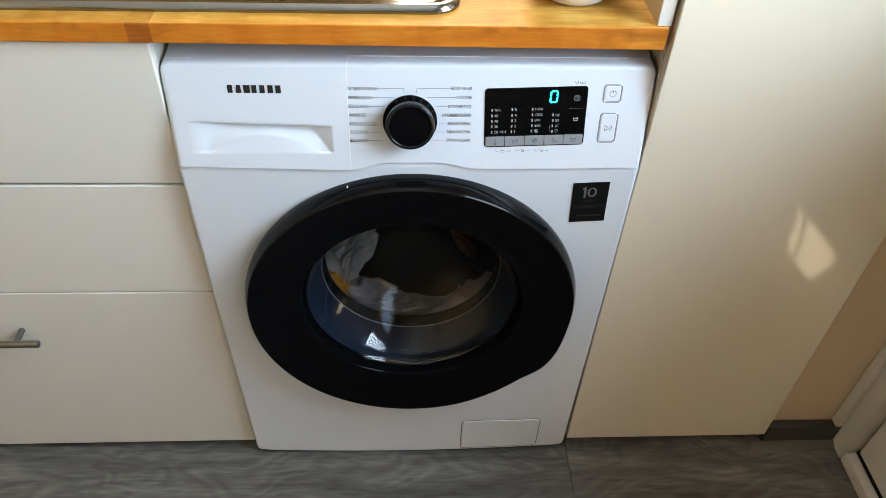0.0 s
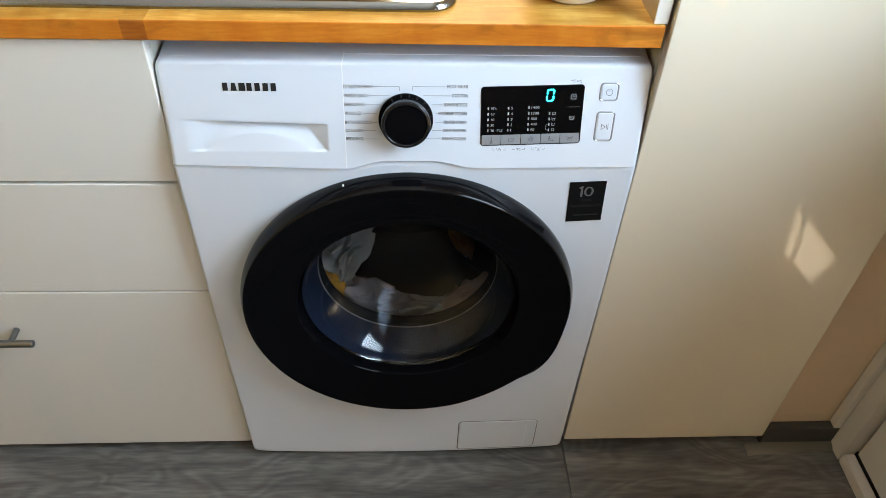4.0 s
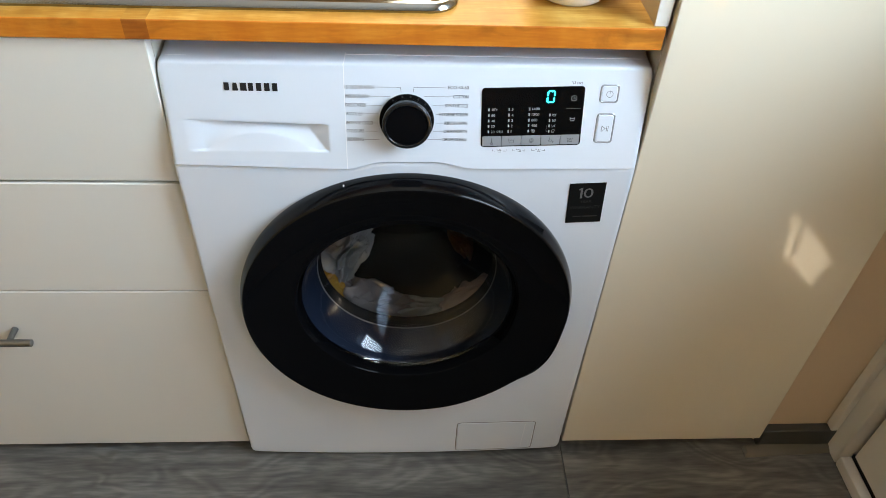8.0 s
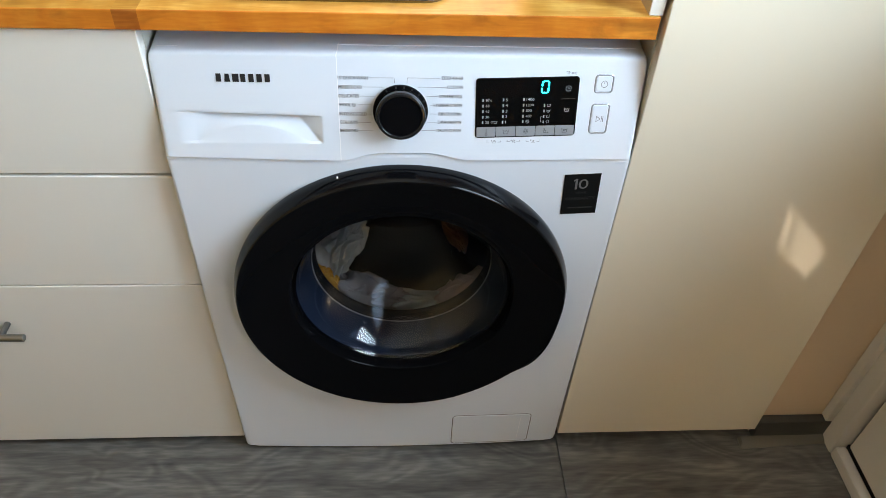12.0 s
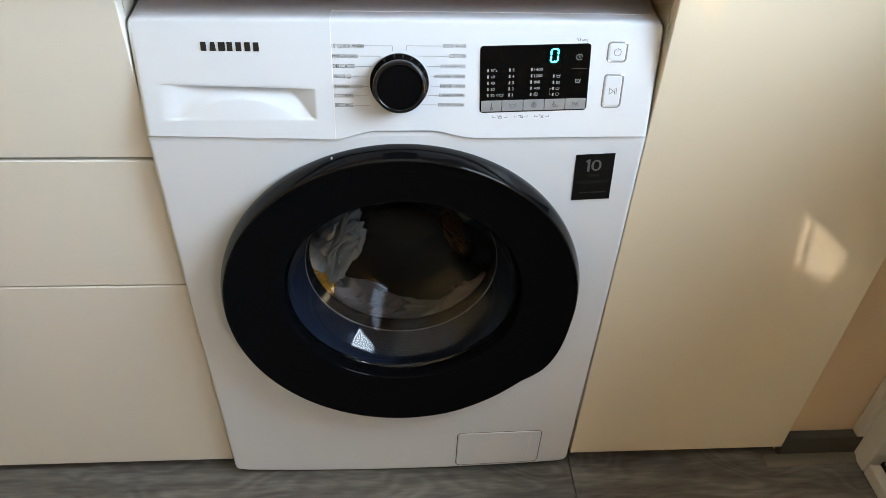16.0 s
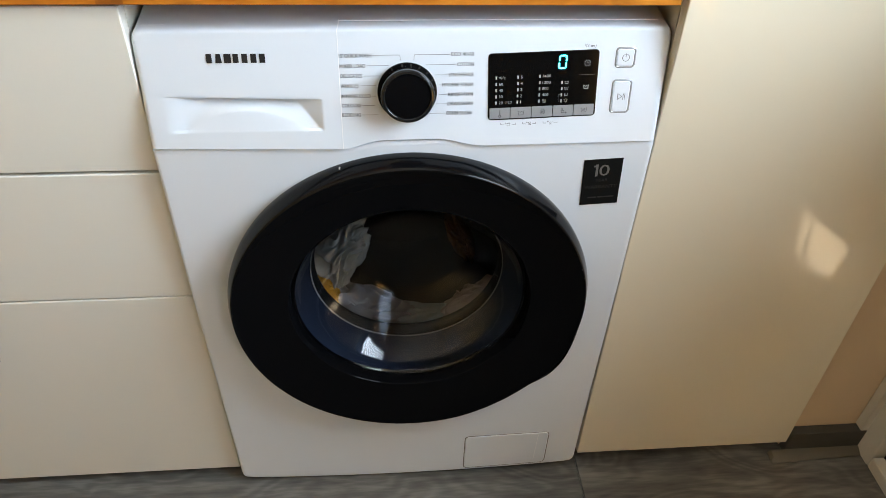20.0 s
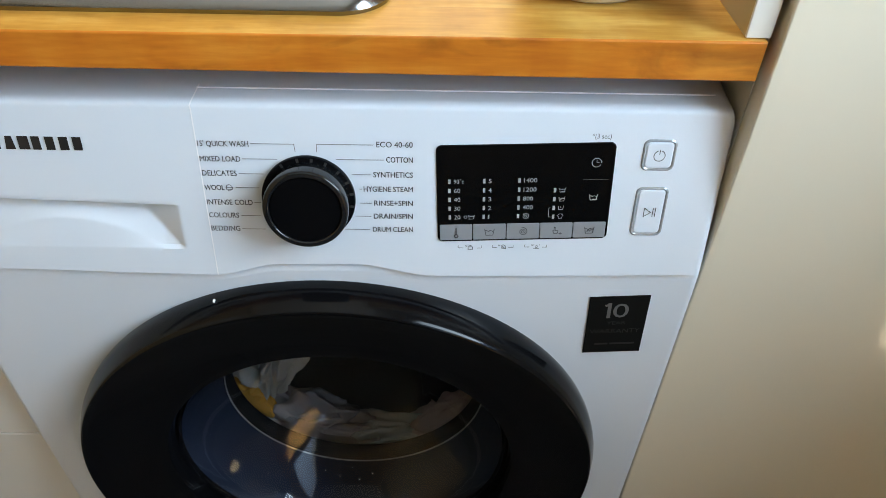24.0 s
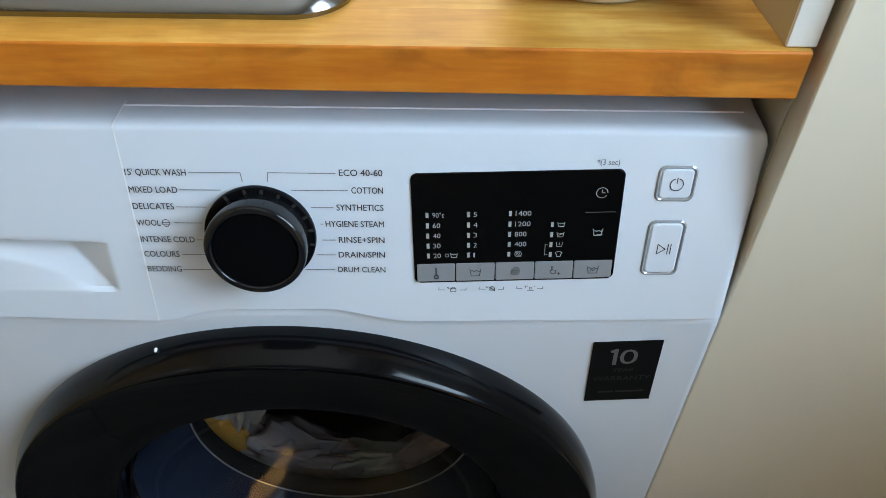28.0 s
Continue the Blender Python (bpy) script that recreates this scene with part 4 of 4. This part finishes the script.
on_display(tub_lines(0.1136, 0.0080, 0.0036) + [[(0.1120, 0.0066), (0.1128, 0.0086), (0.1140, 0.0070), (0.1152, 0.0088)]], 0.0005, "key_symbol", INK, 0.0019, key_pads[4])

# the lit figure: six bars round an empty middle
digit_bm = bmesh.new()
GU, GV, GW, GH, TK = 0.0800, 0.0576, 0.0098, 0.0160, 0.0017
lean = lambda v: (v - GV) * 0.06
for a, b, c, d in ((GU + 0.0013, GV, GU + GW - 0.0013, GV + TK), (GU + 0.0013, GV + GH - TK, GU + GW - 0.0013, GV + GH), (GU, GV + 0.0013, GU + TK, GV + GH / 2 - 0.0008), (GU, GV + GH / 2 + 0.0008, GU + TK, GV + GH - 0.0013), (GU + GW - TK, GV + 0.0013, GU + GW, GV + GH / 2 - 0.0008), (GU + GW - TK, GV + GH / 2 + 0.0008, GU + GW, GV + GH - 0.0013)):
    m = TK * 0.45
    if c - a > d - b:
        pts = ((a, (b + d) / 2), (a + m, b), (c - m, b), (c, (b + d) / 2), (c - m, d), (a + m, d))
    else:
        pts = (((a + c) / 2, b), (c, b + m), (c, d - m), ((a + c) / 2, d), (a, d - m), (a, b + m))
    digit_bm.faces.new([digit_bm.verts.new(dis(p[0] + lean(p[1]), p[1], 0.0013)) for p in pts])
digit = part("lit_figure", digit_bm, CYAN, display, "cyan glowing figure", smooth=False)

# print round the display
part("hint_print", lettering("*(3 sec)", 0.1979, 0.2115, 0.1188, 0.0036), INK, washer, smooth=False)
for k, (a, b, v) in enumerate(((0.1066, 0.1242, 0.0274), (0.1326, 0.1484, 0.0281), (0.1571, 0.1740, 0.0287))):
    m = (a + b) / 2
    lines = [[(a, v + 0.0012), (a, v - 0.0008), (a + 0.0036, v - 0.0008)], [(b, v + 0.0012), (b, v - 0.0008), (b - 0.0036, v - 0.0008)]]
    if k == 0:
        lines += [[(m - 0.0012, v + 0.0002), (m + 0.0022, v + 0.0002), (m + 0.0022, v - 0.0022), (m - 0.0012, v - 0.0022), (m - 0.0012, v + 0.0002)], circle_pts(m + 0.0005, v + 0.0002, 0.0012, 0, 180, 8)]
    elif k == 1:
        lines += [[(m - 0.0012, v - 0.0014), (m, v + 0.0016), (m + 0.0018, v + 0.0008), (m + 0.0024, v - 0.0018), (m - 0.0012, v - 0.0014)], [(m - 0.0016, v + 0.0012), (m + 0.0026, v - 0.0022)]]
    else:
        lines += [circle_pts(m + 0.0006, v - 0.0004, 0.0009, n=10), [(m - 0.0014, v + 0.0014), (m - 0.0018, v + 0.0008)], [(m + 0.0026, v + 0.0014), (m + 0.0030, v + 0.0008)], [(m - 0.0014, v - 0.0022), (m + 0.0026, v - 0.0022)]]
    lines += [[(m - 0.0034, v + 0.0012), (m - 0.0022, v + 0.0006)], [(m - 0.0028, v + 0.0016), (m - 0.0028, v + 0.0002)]]
    part("hint_print", joined(*[ribbon(p, 0.0004) for p in lines]), INK, washer, smooth=False)


# two push buttons in clear rings
def push_button(u0, u1, v0, v1, r, label):
    ring_o, ring_i = rounded_rect(u0, u1, v0, v1, r), rounded_rect(u0 + 0.0020, u1 - 0.0020, v0 + 0.0020, v1 - 0.0020, r - 0.0014)
    mid = rounded_rect(u0 + 0.0010, u1 - 0.0010, v0 + 0.0010, v1 - 0.0010, r - 0.0007)
    bm = surface([[fas(*p, -0.001) for p in ring_o], [fas(*p, 0.0004) for p in ring_o], [fas(*p, 0.0010) for p in mid], [fas(*p, 0.0003) for p in ring_i], [fas(*p, -0.001) for p in ring_i]], closed_v=True)
    ring = part("button_ring", bm, BUTTON_RING, washer, "clear grey button surround")
    e = 0.0007
    cap = rounded_rect(u0 + 0.0024, u1 - 0.0024, v0 + 0.0024, v1 - 0.0024, r - 0.0016)
    cap_i = rounded_rect(u0 + 0.0024 + e, u1 - 0.0024 - e, v0 + 0.0024 + e, v1 - 0.0024 - e, r - 0.0020)
    bm = bmesh.new()
    vs = add_surface(bm, [[fas(*p, -0.001) for p in cap], [fas(*p, 0.0006) for p in cap], [fas(*p, 0.0010) for p in cap_i]], closed_v=True)
    bm.faces.new(vs[-1])
    return part("push_button", bm, WHITE_PLASTIC, washer, label, smooth=False)


power = push_button(0.2353, 0.2593, 0.0930, 0.1169, 0.0046, "white rounded power button")
play = push_button(0.2355, 0.2597, 0.0390, 0.0796, 0.0046, "white tall start and pause button")
part("power_symbol", joined(ribbon(circle_pts(0.2474, 0.1048, 0.0040, 110, 430, 28), 0.0006, 0.0013), ribbon([(0.2474, 0.1094), (0.2474, 0.1056)], 0.0006, 0.0013)), INK, power, smooth=False)
part("play_symbol", joined(ribbon([(0.2436, 0.0628), (0.2436, 0.0556), (0.2486, 0.0592), (0.2436, 0.0628)], 0.0006, 0.0013), ribbon([(0.2502, 0.0628), (0.2502, 0.0556)], 0.0006, 0.0013), ribbon([(0.2520, 0.0628), (0.2520, 0.0556)], 0.0006, 0.0013)), INK, play, smooth=False)

# service flap
def flat_front(u, v, w=0.0):
    return (u, -w, v)


FX0, FX1, FZ0, FZ1 = 0.0935, 0.2405, 0.0165, 0.1050
part("flap_gap", joined(*[ribbon(rounded_rect(FX0, FX1, FZ0, FZ1, 0.008) + [rounded_rect(FX0, FX1, FZ0, FZ1, 0.008)[0]], 0.0014, 0.0004, flat_front)]), GAP, washer, "thin shadow gap round the flap", smooth=False)
pts_o, pts_i = rounded_rect(FX0 + 0.0007, FX1 - 0.0007, FZ0 + 0.0007, FZ1 - 0.0007, 0.0075), rounded_rect(FX0 + 0.002, FX1 - 0.002, FZ0 + 0.002, FZ1 - 0.002, 0.0065)
bm = bmesh.new()
vs = add_surface(bm, [[(x, 0.001, z) for x, z in pts_o], [(x, -0.0006, z) for x, z in pts_o], [(x, -0.0014, z) for x, z in pts_i]], closed_v=True)
bm.faces.new(vs[-1])
flap = part("service_flap", bm, WHITE_PLASTIC, washer, "white square service flap")
part("flap_line", ribbon([(0.2195, 0.030), (0.2215, 0.0985)], 0.0007, 0.0016, flat_front), SEAM, flap, smooth=False)

# guarantee sticker, stuck on a little crooked
SROLL = radians(3.0)


def stk(u, v, w=0.0):
    x, y = u - 0.0248, v - 0.0345
    return (0.2423 + x * math.cos(SROLL) - y * math.sin(SROLL), -0.0006 - w, 0.6332 + x * math.sin(SROLL) + y * math.cos(SROLL))


bm = bmesh.new()
corner = ((0, 0), (0.0496, 0), (0.0496, 0.069), (0, 0.069))
vs = add_surface(bm, [[stk(*p, -0.0005) for p in corner], [stk(*p, 0.0003) for p in corner]], closed_v=True)
bm.faces.new(vs[1])
sticker = part("sticker", bm, STICKER, washer, "small black guarantee sticker with grey lettering", smooth=False)
part("sticker_print", joined(ribbon([(0.0172, 0.0448), (0.0172, 0.0610)], 0.0030, 0.0006, stk), ribbon([(0.0168, 0.0600), (0.0142, 0.0590)], 0.0026, 0.0006, stk)), PRINT_DIM, sticker, smooth=False)
for text, a, b, v, cap, mat, heavy in (("0", 0.0205, 0.0335, 0.0528, 0.0165, PRINT_DIM, 0.0), ("YEAR", 0.0170, 0.0328, 0.0378, 0.0042, PRINT_FAINT, 0.0), ("WARRANTY", 0.0035, 0.0460, 0.0278, 0.0052, PRINT_FAINT, 0.0)):
    part("sticker_print", lettering(text, a, b, v, cap, stk, 0.0006, heavy), mat, sticker, smooth=False)
for a, b, v in ((0.010, 0.020, 0.0115), (0.023, 0.043, 0.0115)):
    part("sticker_bar", ribbon([(a, v), (b, v)], 0.0022, 0.0006, stk), PRINT_FAINT, sticker, smooth=False)


# door: a thick black ring with a hand grip low on one side, and a glass bowl
def door_reach(a):
    """The ring swells into a grip on the lower hinge-free side and stops there in a notch."""
    d = math.degrees(a)
    d = d - 360 if d > 180 else d
    return 1 + 0.032 * step(-6, -29, d) * (1 - step(-30.5, -42, d)) - 0.014 * step(-36, -46, d) * (1 - step(-50, -75, d))


ring = part("door_ring", lathe_y([(0.2466, 0.006), (0.2488, 0.002), (0.2499, -0.003), (0.2502, -0.008), (0.2499, -0.0125), (0.2491, -0.0160), (0.2452, -0.0272), (0.2440, -0.0296), (0.2432, -0.0304), (0.2424, -0.0306)], 0, CZ, 192, door_reach), BLACK_SATIN, washer, "black outer door ring with a hand grip")
DISH = ((0.2424, -0.0304, 0), (0.2412, -0.0298, 0), (0.2340, -0.0275, 0.1), (0.2150, -0.0228, 0.3), (0.1950, -0.0192, 0.6), (0.1790, -0.0172, 0.9), (0.1695, -0.0165, 1), (0.1682, -0.0160, 1), (0.1675, -0.0148, 1), (0.1645, 0.0045, 1), (0.1608, 0.0050, 1))
part("door_face", lathe_y([(r, y, CZ + (GLASS_Z - CZ) * q) for r, y, q in DISH], 0, CZ, 160, lambda a: 1 + 0.5 * (door_reach(a) - 1)), BLACK_GLOSS, ring, "glossy black dished door face")
BOWL_Z, BOWL_R, BOWL_Y = 0.395, 0.150, 0.110
# a steep funnel that turns into a nearly flat back
BOWL = [(0.1612, -0.0045), (0.161, -0.002)] + [(0.1595 - 0.0745 * k / 24, 0.09 * (k / 24) ** 0.62) for k in range(25)] + [(0.0815, 0.0935), (0.077, 0.0965), (0.071, 0.0990), (0.062, 0.1010), (0.045, 0.1028), (0.025, 0.1037), (0.002, 0.1040)]
bm = lathe_y(BOWL, 0, GLASS_Z, 120)
bowl = part("door_glass", bm, GLASS_BOWL, ring, "clear glass door bowl", towards=(0, -1, 0))
def glass_depth(r):
    for (r1, y1), (r0, y0) in zip(BOWL[:-1], BOWL[1:]):
        if r0 <= r <= r1:
            return y0 + (y1 - y0) * (r - r0) / (r1 - r0)
    return 0.0


for ang, r, size in ((-106, 0.128, 0.0011), (-98, 0.131, 0.0010), (-92, 0.124, 0.0008), (-88, 0.133, 0.0012), (-81, 0.129, 0.0009), (-118, 0.136, 0.0010), (-133, 0.142, 0.0009)):
    a = radians(ang)
    bm = bmesh.new()
    bmesh.ops.create_icosphere(bm, subdivisions=2, radius=size, matrix=Matrix.Translation((r * math.cos(a), glass_depth(r) - size * 0.3, GLASS_Z + r * math.sin(a))))
    part("water_drop", bm, CHROME, bowl, "tiny bright water drop")
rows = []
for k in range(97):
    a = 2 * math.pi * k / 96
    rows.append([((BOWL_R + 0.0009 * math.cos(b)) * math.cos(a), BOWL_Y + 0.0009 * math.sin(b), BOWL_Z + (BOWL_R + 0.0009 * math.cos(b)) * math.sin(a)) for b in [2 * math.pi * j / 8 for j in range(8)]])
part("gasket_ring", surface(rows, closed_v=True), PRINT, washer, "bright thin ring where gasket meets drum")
part("latch_pin", box(-0.0853, -0.0835, -0.0135, -0.0105, 0.6690, 0.6712, 0.0005), SEAM, ring, "tiny white fleck on the ring")

# gasket and drum
rows = []
for r, y, cz in ((0.215, 0.012, 0.441), (0.196, 0.016, 0.441), (0.186, 0.030, 0.436), (0.176, 0.055, 0.424), (0.166, 0.080, 0.411), (0.156, 0.100, 0.399), (0.1515, 0.110, 0.395), (0.156, 0.116, 0.396), (0.190, 0.134, 0.41), (0.225, 0.136, 0.42)):
    rows.append([(r * math.cos(t), y, cz + r * math.sin(t)) for t in [2 * math.pi * j / 120 for j in range(120)]])
part("gasket", surface(rows, closed_v=True), GASKET_BLUED, washer, "dark folded rubber gasket with a blue reflection in its colour")
bm = lathe_y([(0.1520, 0.1105, 0.395), (0.1492, 0.1120, 0.397), (0.1458, 0.1165, 0.400), (0.1442, 0.1215, 0.4022), (0.1446, 0.1260, 0.4028), (0.1480, 0.1285, 0.402), (0.1540, 0.1290, 0.401)], 0, 0.395, 120)
part("gasket_lip", bm, GASKET, washer, "black inner lip of the rubber gasket")
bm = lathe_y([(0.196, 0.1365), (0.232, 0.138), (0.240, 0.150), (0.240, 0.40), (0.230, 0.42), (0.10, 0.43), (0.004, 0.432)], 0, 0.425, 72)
drum = part("drum", bm, SHADED_STEEL, washer, "perforated steel drum with the inner shade in its colour")
for ang in (90, 210, 330):
    a = radians(ang)
    rows = []
    for j in range(9):
        y = 0.15 + 0.24 * j / 8
        h = 0.045 * math.sin(math.pi * min(1, max(0.12, j / 8)) ) + 0.012
        rows.append([((0.240 - h * q) * math.cos(a + o), y, 0.425 + (0.240 - h * q) * math.sin(a + o)) for q, o in ((0, -0.16), (0.6, -0.09), (1, -0.03), (1, 0.03), (0.6, 0.09), (0, 0.16))])
    part("drum_paddle", surface(rows), SHADED_STEEL, drum, "drum paddle")


# the whole front of the machine bows out a little between its sides
STRAIGHT = {"door_ring", "door_face", "door_glass", "water_drop", "latch_pin", "gasket", "gasket_lip", "gasket_ring", "drum", "drum_paddle", "foot", "lid", "casing"}
BOW = 0.0042
for ob in washer.children_recursive:
    if ob.type == "MESH" and ob.name.split(".")[0] not in STRAIGHT:
        for v in ob.data.vertices:
            x, y, z = v.co
            back = BOW * ((x / W) ** 2 - 0.25) * (1 - step(0.03, 0.12, y))
            v.co = (x, y + back, z - 0.65 * back * step(0.35, 0.60, z) - 0.0055 * (1 - (x / W) ** 2) * (1 - step(0.0, 0.09, z)))

# ---- washing in the drum ----
def garment(name, at, size, turn, seed, mat, label, folds=1.0, pleat=(0.5, 0.3, 0.8)):
    """A crumpled garment: a soft heap with long creases that run across it, and smaller puckers."""
    bm = bmesh.new()
    bmesh.ops.create_icosphere(bm, subdivisions=6, radius=1)
    m = Matrix.Translation(at) @ Euler([radians(a) for a in turn]).to_matrix().to_4x4()
    off = Vector((seed * 3.7, seed * 1.3, -seed * 2.1))
    way = Vector(pleat).normalized()
    for v in bm.verts:
        p = v.co.copy()
        warp = Vector((noise.noise(p * 1.3 + off), noise.noise(p * 1.3 + off * 2), noise.noise(p * 1.3 - off)))
        q = p + warp * 0.6
        crease = abs(math.sin(5.5 * q.dot(way) + 3.0 * noise.noise(q * 1.4 - off)))
        ridge = 1 - abs(noise.noise(Vector((q.x * 2.6, q.y * 1.6, q.z * 2.6)) + off)) * 2.4
        pucker = 1 - abs(noise.noise(q * 5.5 - off)) * 2.0
        k = 0.70 + folds * (0.17 * crease + 0.15 * ridge + 0.05 * pucker)
        v.co = m @ Vector((p.x * size[0] * k, p.y * size[1] * k, p.z * size[2] * k))
    # nothing leaves the drum
    for v in bm.verts:
        r = math.hypot(v.co.x, v.co.z - 0.425)
        if r > 0.232:
            v.co.x *= 0.232 / r
            v.co.z = 0.425 + (v.co.z - 0.425) * 0.232 / r
        v.co.y = min(0.395, max(0.143, v.co.y))
    me = mesh_of(name, bm, CLOTHS[mat], angle=180)
    return tagged(new(name, me), label, "laundry", "washing in the drum")


garment("shirt", (-0.117, 0.185, 0.370), (0.034, 0.034, 0.066), (0, 28, 0), 1, "grey", "crumpled pale grey-green shirt in the drum", 2.1, (1.0, 0.2, 0.1))
garment("towel", (-0.150, 0.150, 0.318), (0.036, 0.018, 0.048), (0, -32, 0), 2, "yellow", "mustard yellow towel in the drum", 0.9)
garment("sweater", (-0.090, 0.168, 0.236), (0.092, 0.028, 0.048), (0, 24, 0), 3, "taupe", "crumpled taupe sweater at the bottom of the drum", 2.5, (0.5, 0.3, 1.0))
garment("pillowcase", (0.006, 0.168, 0.199), (0.085, 0.028, 0.036), (0, -4, 0), 4, "grey", "pale grey pillowcase at the bottom of the drum", 2.5, (0.4, 0.2, 1.0))
garment("blouse", (0.112, 0.168, 0.236), (0.088, 0.028, 0.034), (0, -44, 0), 5, "rose", "dusty rose blouse in the drum", 2.3, (1.0, 0.3, 0.3))
garment("cloth", (0.100, 0.262, 0.335), (0.022, 0.040, 0.066), (0, -24, 0), 6, "orange", "rust orange cloth deep in the drum", 0.7)

# ---- floor planks ----
rng = random.Random(11)
plank_meshes = {}


def plank_mesh(length, width):
    key = (round(length, 3), round(width, 3))
    if key not in plank_meshes:
        plank_meshes[key] = mesh_of("plank", box(0, length, 0, width, -0.006, 0.0, 0.0008, 1), FLOOR_WOOD)
    return plank_meshes[key]


rows_y = []
y = 0.055
while y > FRONT:
    rows_y.append(y)
    y -= 0.182
rows_y += [0.237, 0.419, 0.601]
for k, y1 in enumerate(rows_y):
    first = 0.304 if k == 0 else LEFT + 0.4 + rng.uniform(0.0, 1.1)
    cuts = [LEFT]
    x = first
    while x - 1.22 > LEFT + 0.05:
        x -= 1.22
    while x < RIGHT - 0.03:
        cuts.append(x)
        x += 1.22
    cuts.append(RIGHT)
    for a, b in zip(cuts[:-1], cuts[1:]):
        ob = new("plank", plank_mesh(b - a - 0.0012, 0.1806))
        ob.parent = floor
        ob.location = (a, y1 - 0.182, 0.0)


# ---- what moves: the lit figure goes out behind the black glass ----
def motions():
    dark = Vector(fas(0, 0, -0.004)) - Vector(fas(0, 0, 0))
    walk(digit, [(0.0, pose(0, 0, 0)), (22.3, pose(0, 0, 0)), (22.5, pose(*dark)), (28.0, pose(*dark))])


motions()
